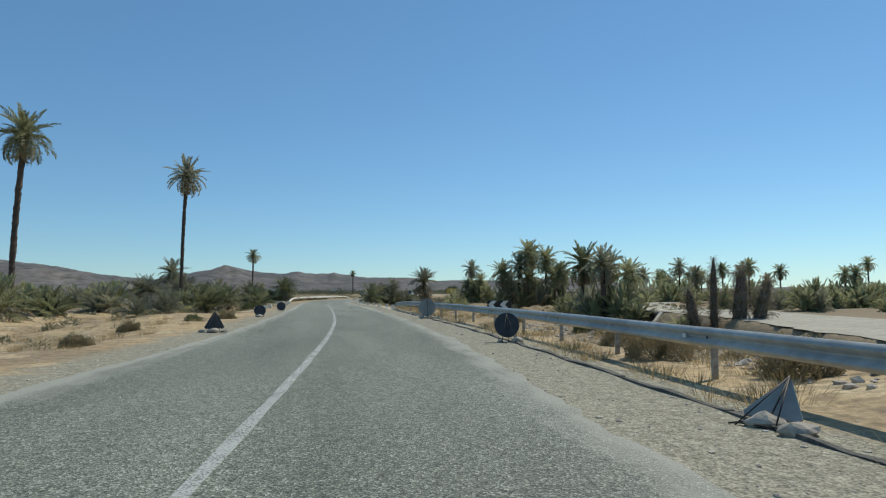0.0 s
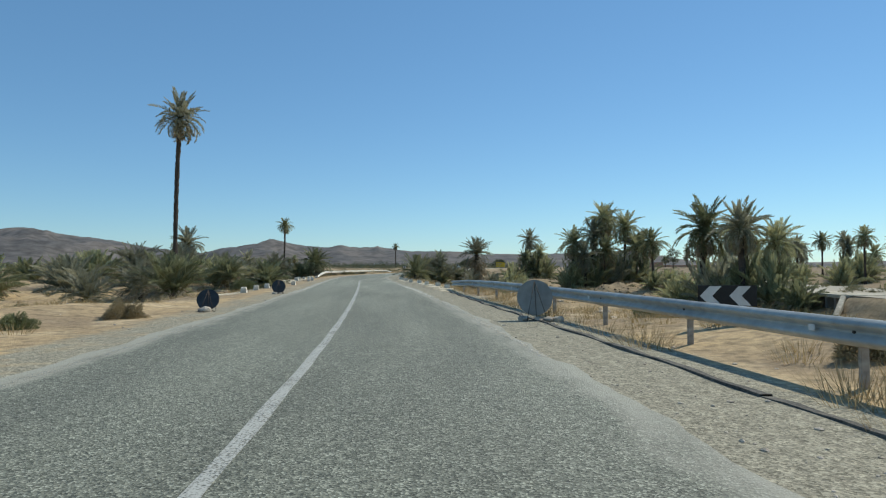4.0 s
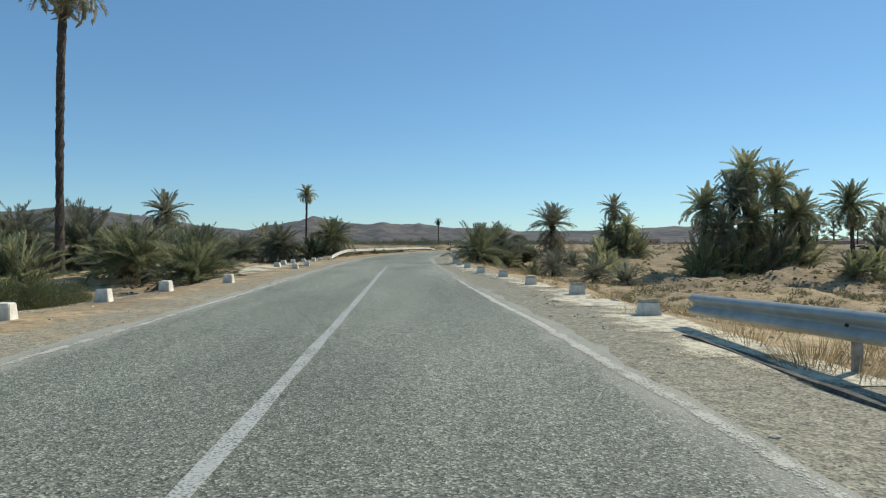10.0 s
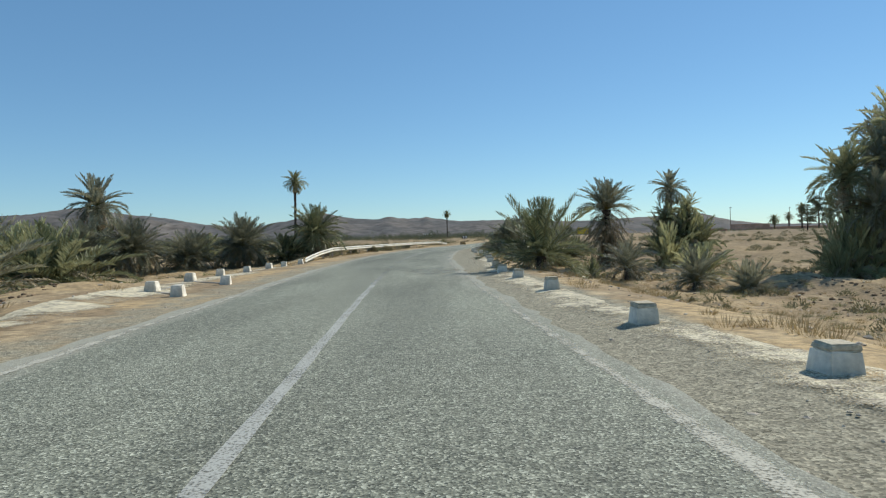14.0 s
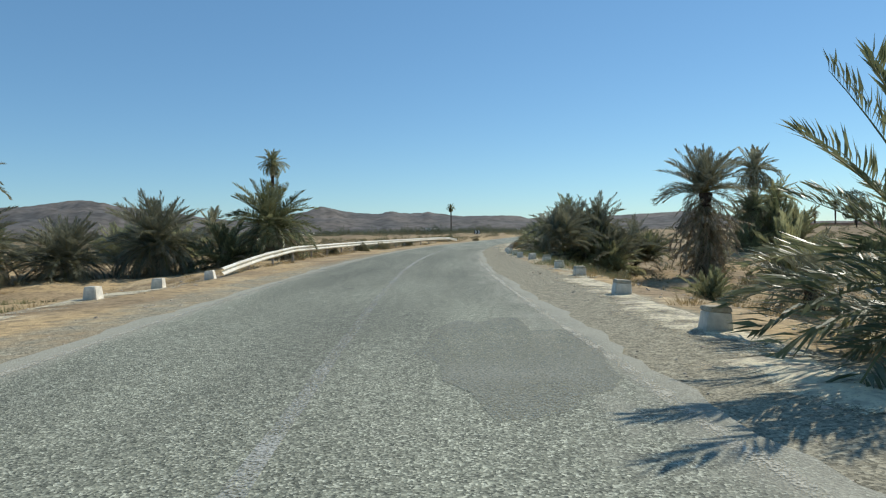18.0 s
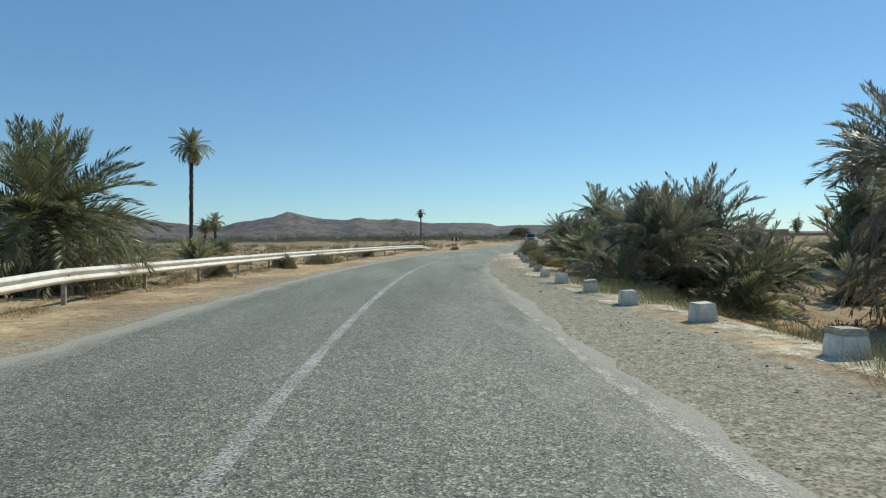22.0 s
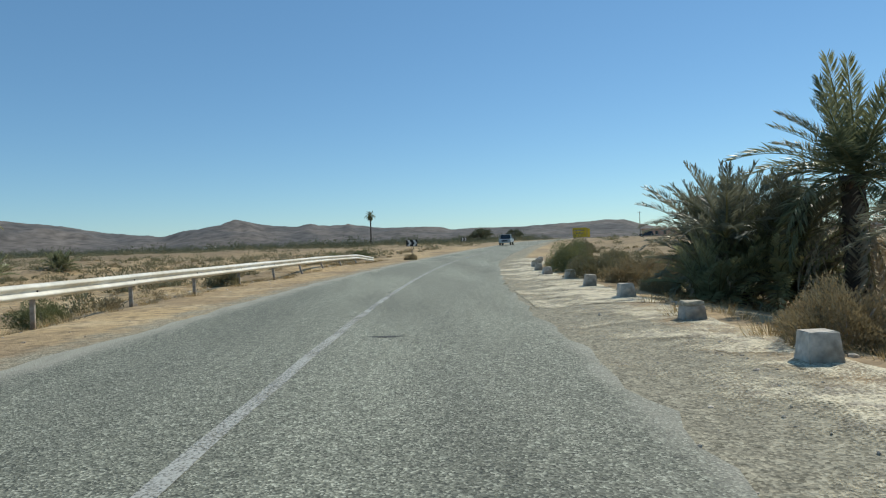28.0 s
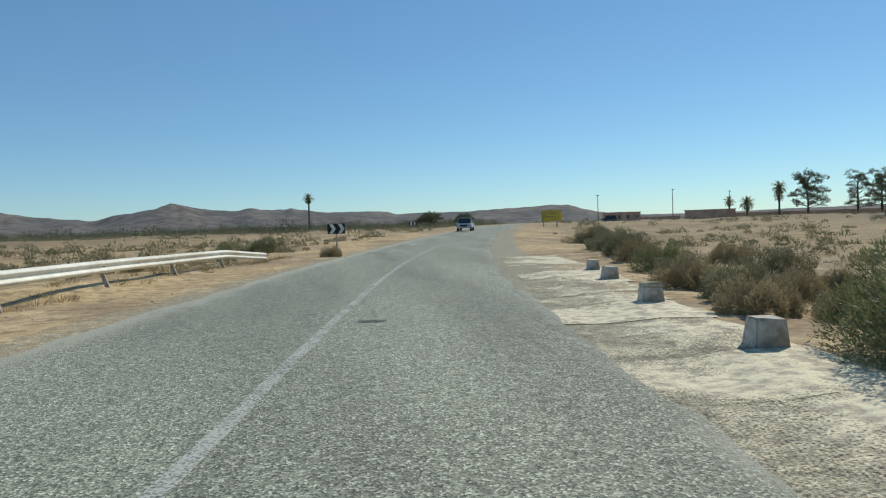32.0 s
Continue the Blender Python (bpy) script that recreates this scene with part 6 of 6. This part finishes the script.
leafy_tree(139, 318, 12.5, 10, 1, "tall eucalyptus with a ragged crown beyond the plain", 0.2)
leafy_tree(151, 313, 12.0, 7, 4, "tall ragged eucalyptus standing beside another", 0.12)
leafy_tree(156, 310, 12.5, 7, 5, "dark eucalyptus at the edge of a far row", 0.12)
leafy_tree(163, 306, 11.5, 8, 7, "dark eucalyptus in a far row", 0.12)
leafy_tree(98, 250, 7.0, 5, 2, "dark leafy tree standing alone on the plain", 0.2)
leafy_tree(33, 348, 3.6, 9, 3, "low spreading acacia beyond the bend", 0.25)
leafy_tree(60, 420, 5.0, 8, 6, "low acacia on the far plain", 0.25)


def yellow_board(x, y, turn):
    base = thing("billboard", "yellow board on short legs beside the road", "billboard", m=Matrix.Translation((x, y, ground_at(x, y))) @ pose(0, 0, 0, 0, 0, turn))
    part("panel", box_mesh("panel", (2.6, 0.16, 1.7), SIGN_YELLOW, (0, 0, 1.72), 0.03), base)
    part("side_panel", box_mesh("side_panel", (0.5, 0.2, 1.5), SIGN_YELLOW, (1.5, 0.25, 1.62), 0.03), base)
    for k in range(3):
        part("rib", box_mesh("rib", (0.05, 0.05, 1.65), RAIL_POST, (-1.2 + 1.2 * k, -0.1, 1.72)), base)
    for k in range(2):
        part("line_of_writing", box_mesh("line_of_writing", (1.7 - k * 0.4, 0.02, 0.16), RAIL_POST, (-0.1, -0.1, 2.1 - 0.5 * k)), base)
    for px in (-1.0, 1.0):
        part("leg", box_mesh("leg", (0.14, 0.14, 1.2), RAIL_POST, (px, 0.05, 0.4)), base)


yellow_board(34.2, 245, -12)


# ---- vehicles ----
def vehicle(x, y, turn, label, paint, pickup):
    base = thing("pickup_truck" if pickup else "car", label, "pickup truck" if pickup else "car", m=Matrix.Translation((x, y, ground_at(x, y) + (0.06 if abs(float(offset(x, y))) < 3.4 else 0))) @ pose(0, 0, 0, 0, 0, turn))
    w, ln = 1.78, 4.9 if pickup else 4.3
    prof = ((-ln / 2, 0.42), (-ln / 2, 0.95), (-ln * 0.04, 1.0), (0.0, 1.02), (ln * 0.3, 0.98), (ln / 2 - 0.05, 0.86), (ln / 2, 0.45)) if pickup else ((-ln / 2, 0.35), (-ln / 2, 0.9), (-ln * 0.42, 1.0), (ln * 0.22, 0.95), (ln / 2 - 0.1, 0.75), (ln / 2, 0.4))
    n = len(prof)
    vs = [(-w / 2 * s, p, z) for s in (1, -1) for p, z in prof]
    fs = [tuple(range(n))[::-1], tuple(range(n, 2 * n))] + [(i, (i + 1) % n, n + (i + 1) % n, n + i) for i in range(n)]
    bm = bmesh.new()
    me = mesh_of("body", vs, fs, paint)
    bm.from_mesh(me)
    bmesh.ops.recalc_face_normals(bm, faces=bm.faces[:])
    bmesh.ops.bevel(bm, geom=bm.edges[:], offset=0.06, segments=2, affect="EDGES")
    bm.to_mesh(me)
    bm.free()
    part("body", me, base)
    c0, c1 = (-0.25, 1.25) if pickup else (-1.9, 1.1)
    part("cabin", box_mesh("cabin", (w * 0.94, c1 - c0, 0.66), GLASS_DARK, (0, (c0 + c1) / 2, 1.28), 0.08, 0.84), base, None, "dark tinted windows")
    part("roof", box_mesh("roof", (w * 0.80, (c1 - c0) * 0.84, 0.06), paint, (0, (c0 + c1) / 2, 1.63), 0.02), base)
    for sx in (-1, 1):
        for sy in (-ln * 0.32, ln * 0.31):
            tyre = part("wheel", rod_mesh("wheel", [(sx * (w / 2 - 0.2), sy, 0.36), (sx * (w / 2 + 0.01), sy, 0.36)], 0.36, RUBBER, 16), base)
            part("rim", rod_mesh("rim", [(sx * (w / 2 - 0.01), sy, 0.36), (sx * (w / 2 + 0.025), sy, 0.36)], 0.21, ZINC, 12), tyre)
        part("headlight", box_mesh("headlight", (0.34, 0.06, 0.18), LAMP, (sx * w * 0.36, ln / 2 - 0.02, 0.72), 0.02), base)
        part("tail_light", box_mesh("tail_light", (0.2, 0.05, 0.28), PINK_WALL, (sx * w * 0.42, -ln / 2 - 0.01, 0.78), 0.02), base)
        part("mirror", box_mesh("mirror", (0.2, 0.1, 0.15), paint, (sx * (w / 2 + 0.1), c1 - 0.2, 1.08), 0.02), base)
        for cy in (c0 + 0.1, (c0 + c1) / 2, c1 - 0.1):
            part("pillar", box_mesh("pillar", (0.05, 0.08, 0.62), paint, (sx * w * 0.44, cy, 1.28)), base)
    part("grille", box_mesh("grille", (w * 0.5, 0.05, 0.2), RUBBER, (0, ln / 2 + 0.0, 0.68), 0.01), base)
    part("bumper", box_mesh("bumper", (w * 0.96, 0.12, 0.2), RUBBER if not pickup else ZINC, (0, ln / 2 + 0.02, 0.46), 0.03), base)


p = road_point(231, -1.75)
vehicle(p.x, p.y, heading(231) + 180, "silver pickup truck coming along the road", CAR_PAINT, True)
vehicle(79.5, 322, 60, "dark car parked on the plain by the yellow board", CAR_DARK, False)
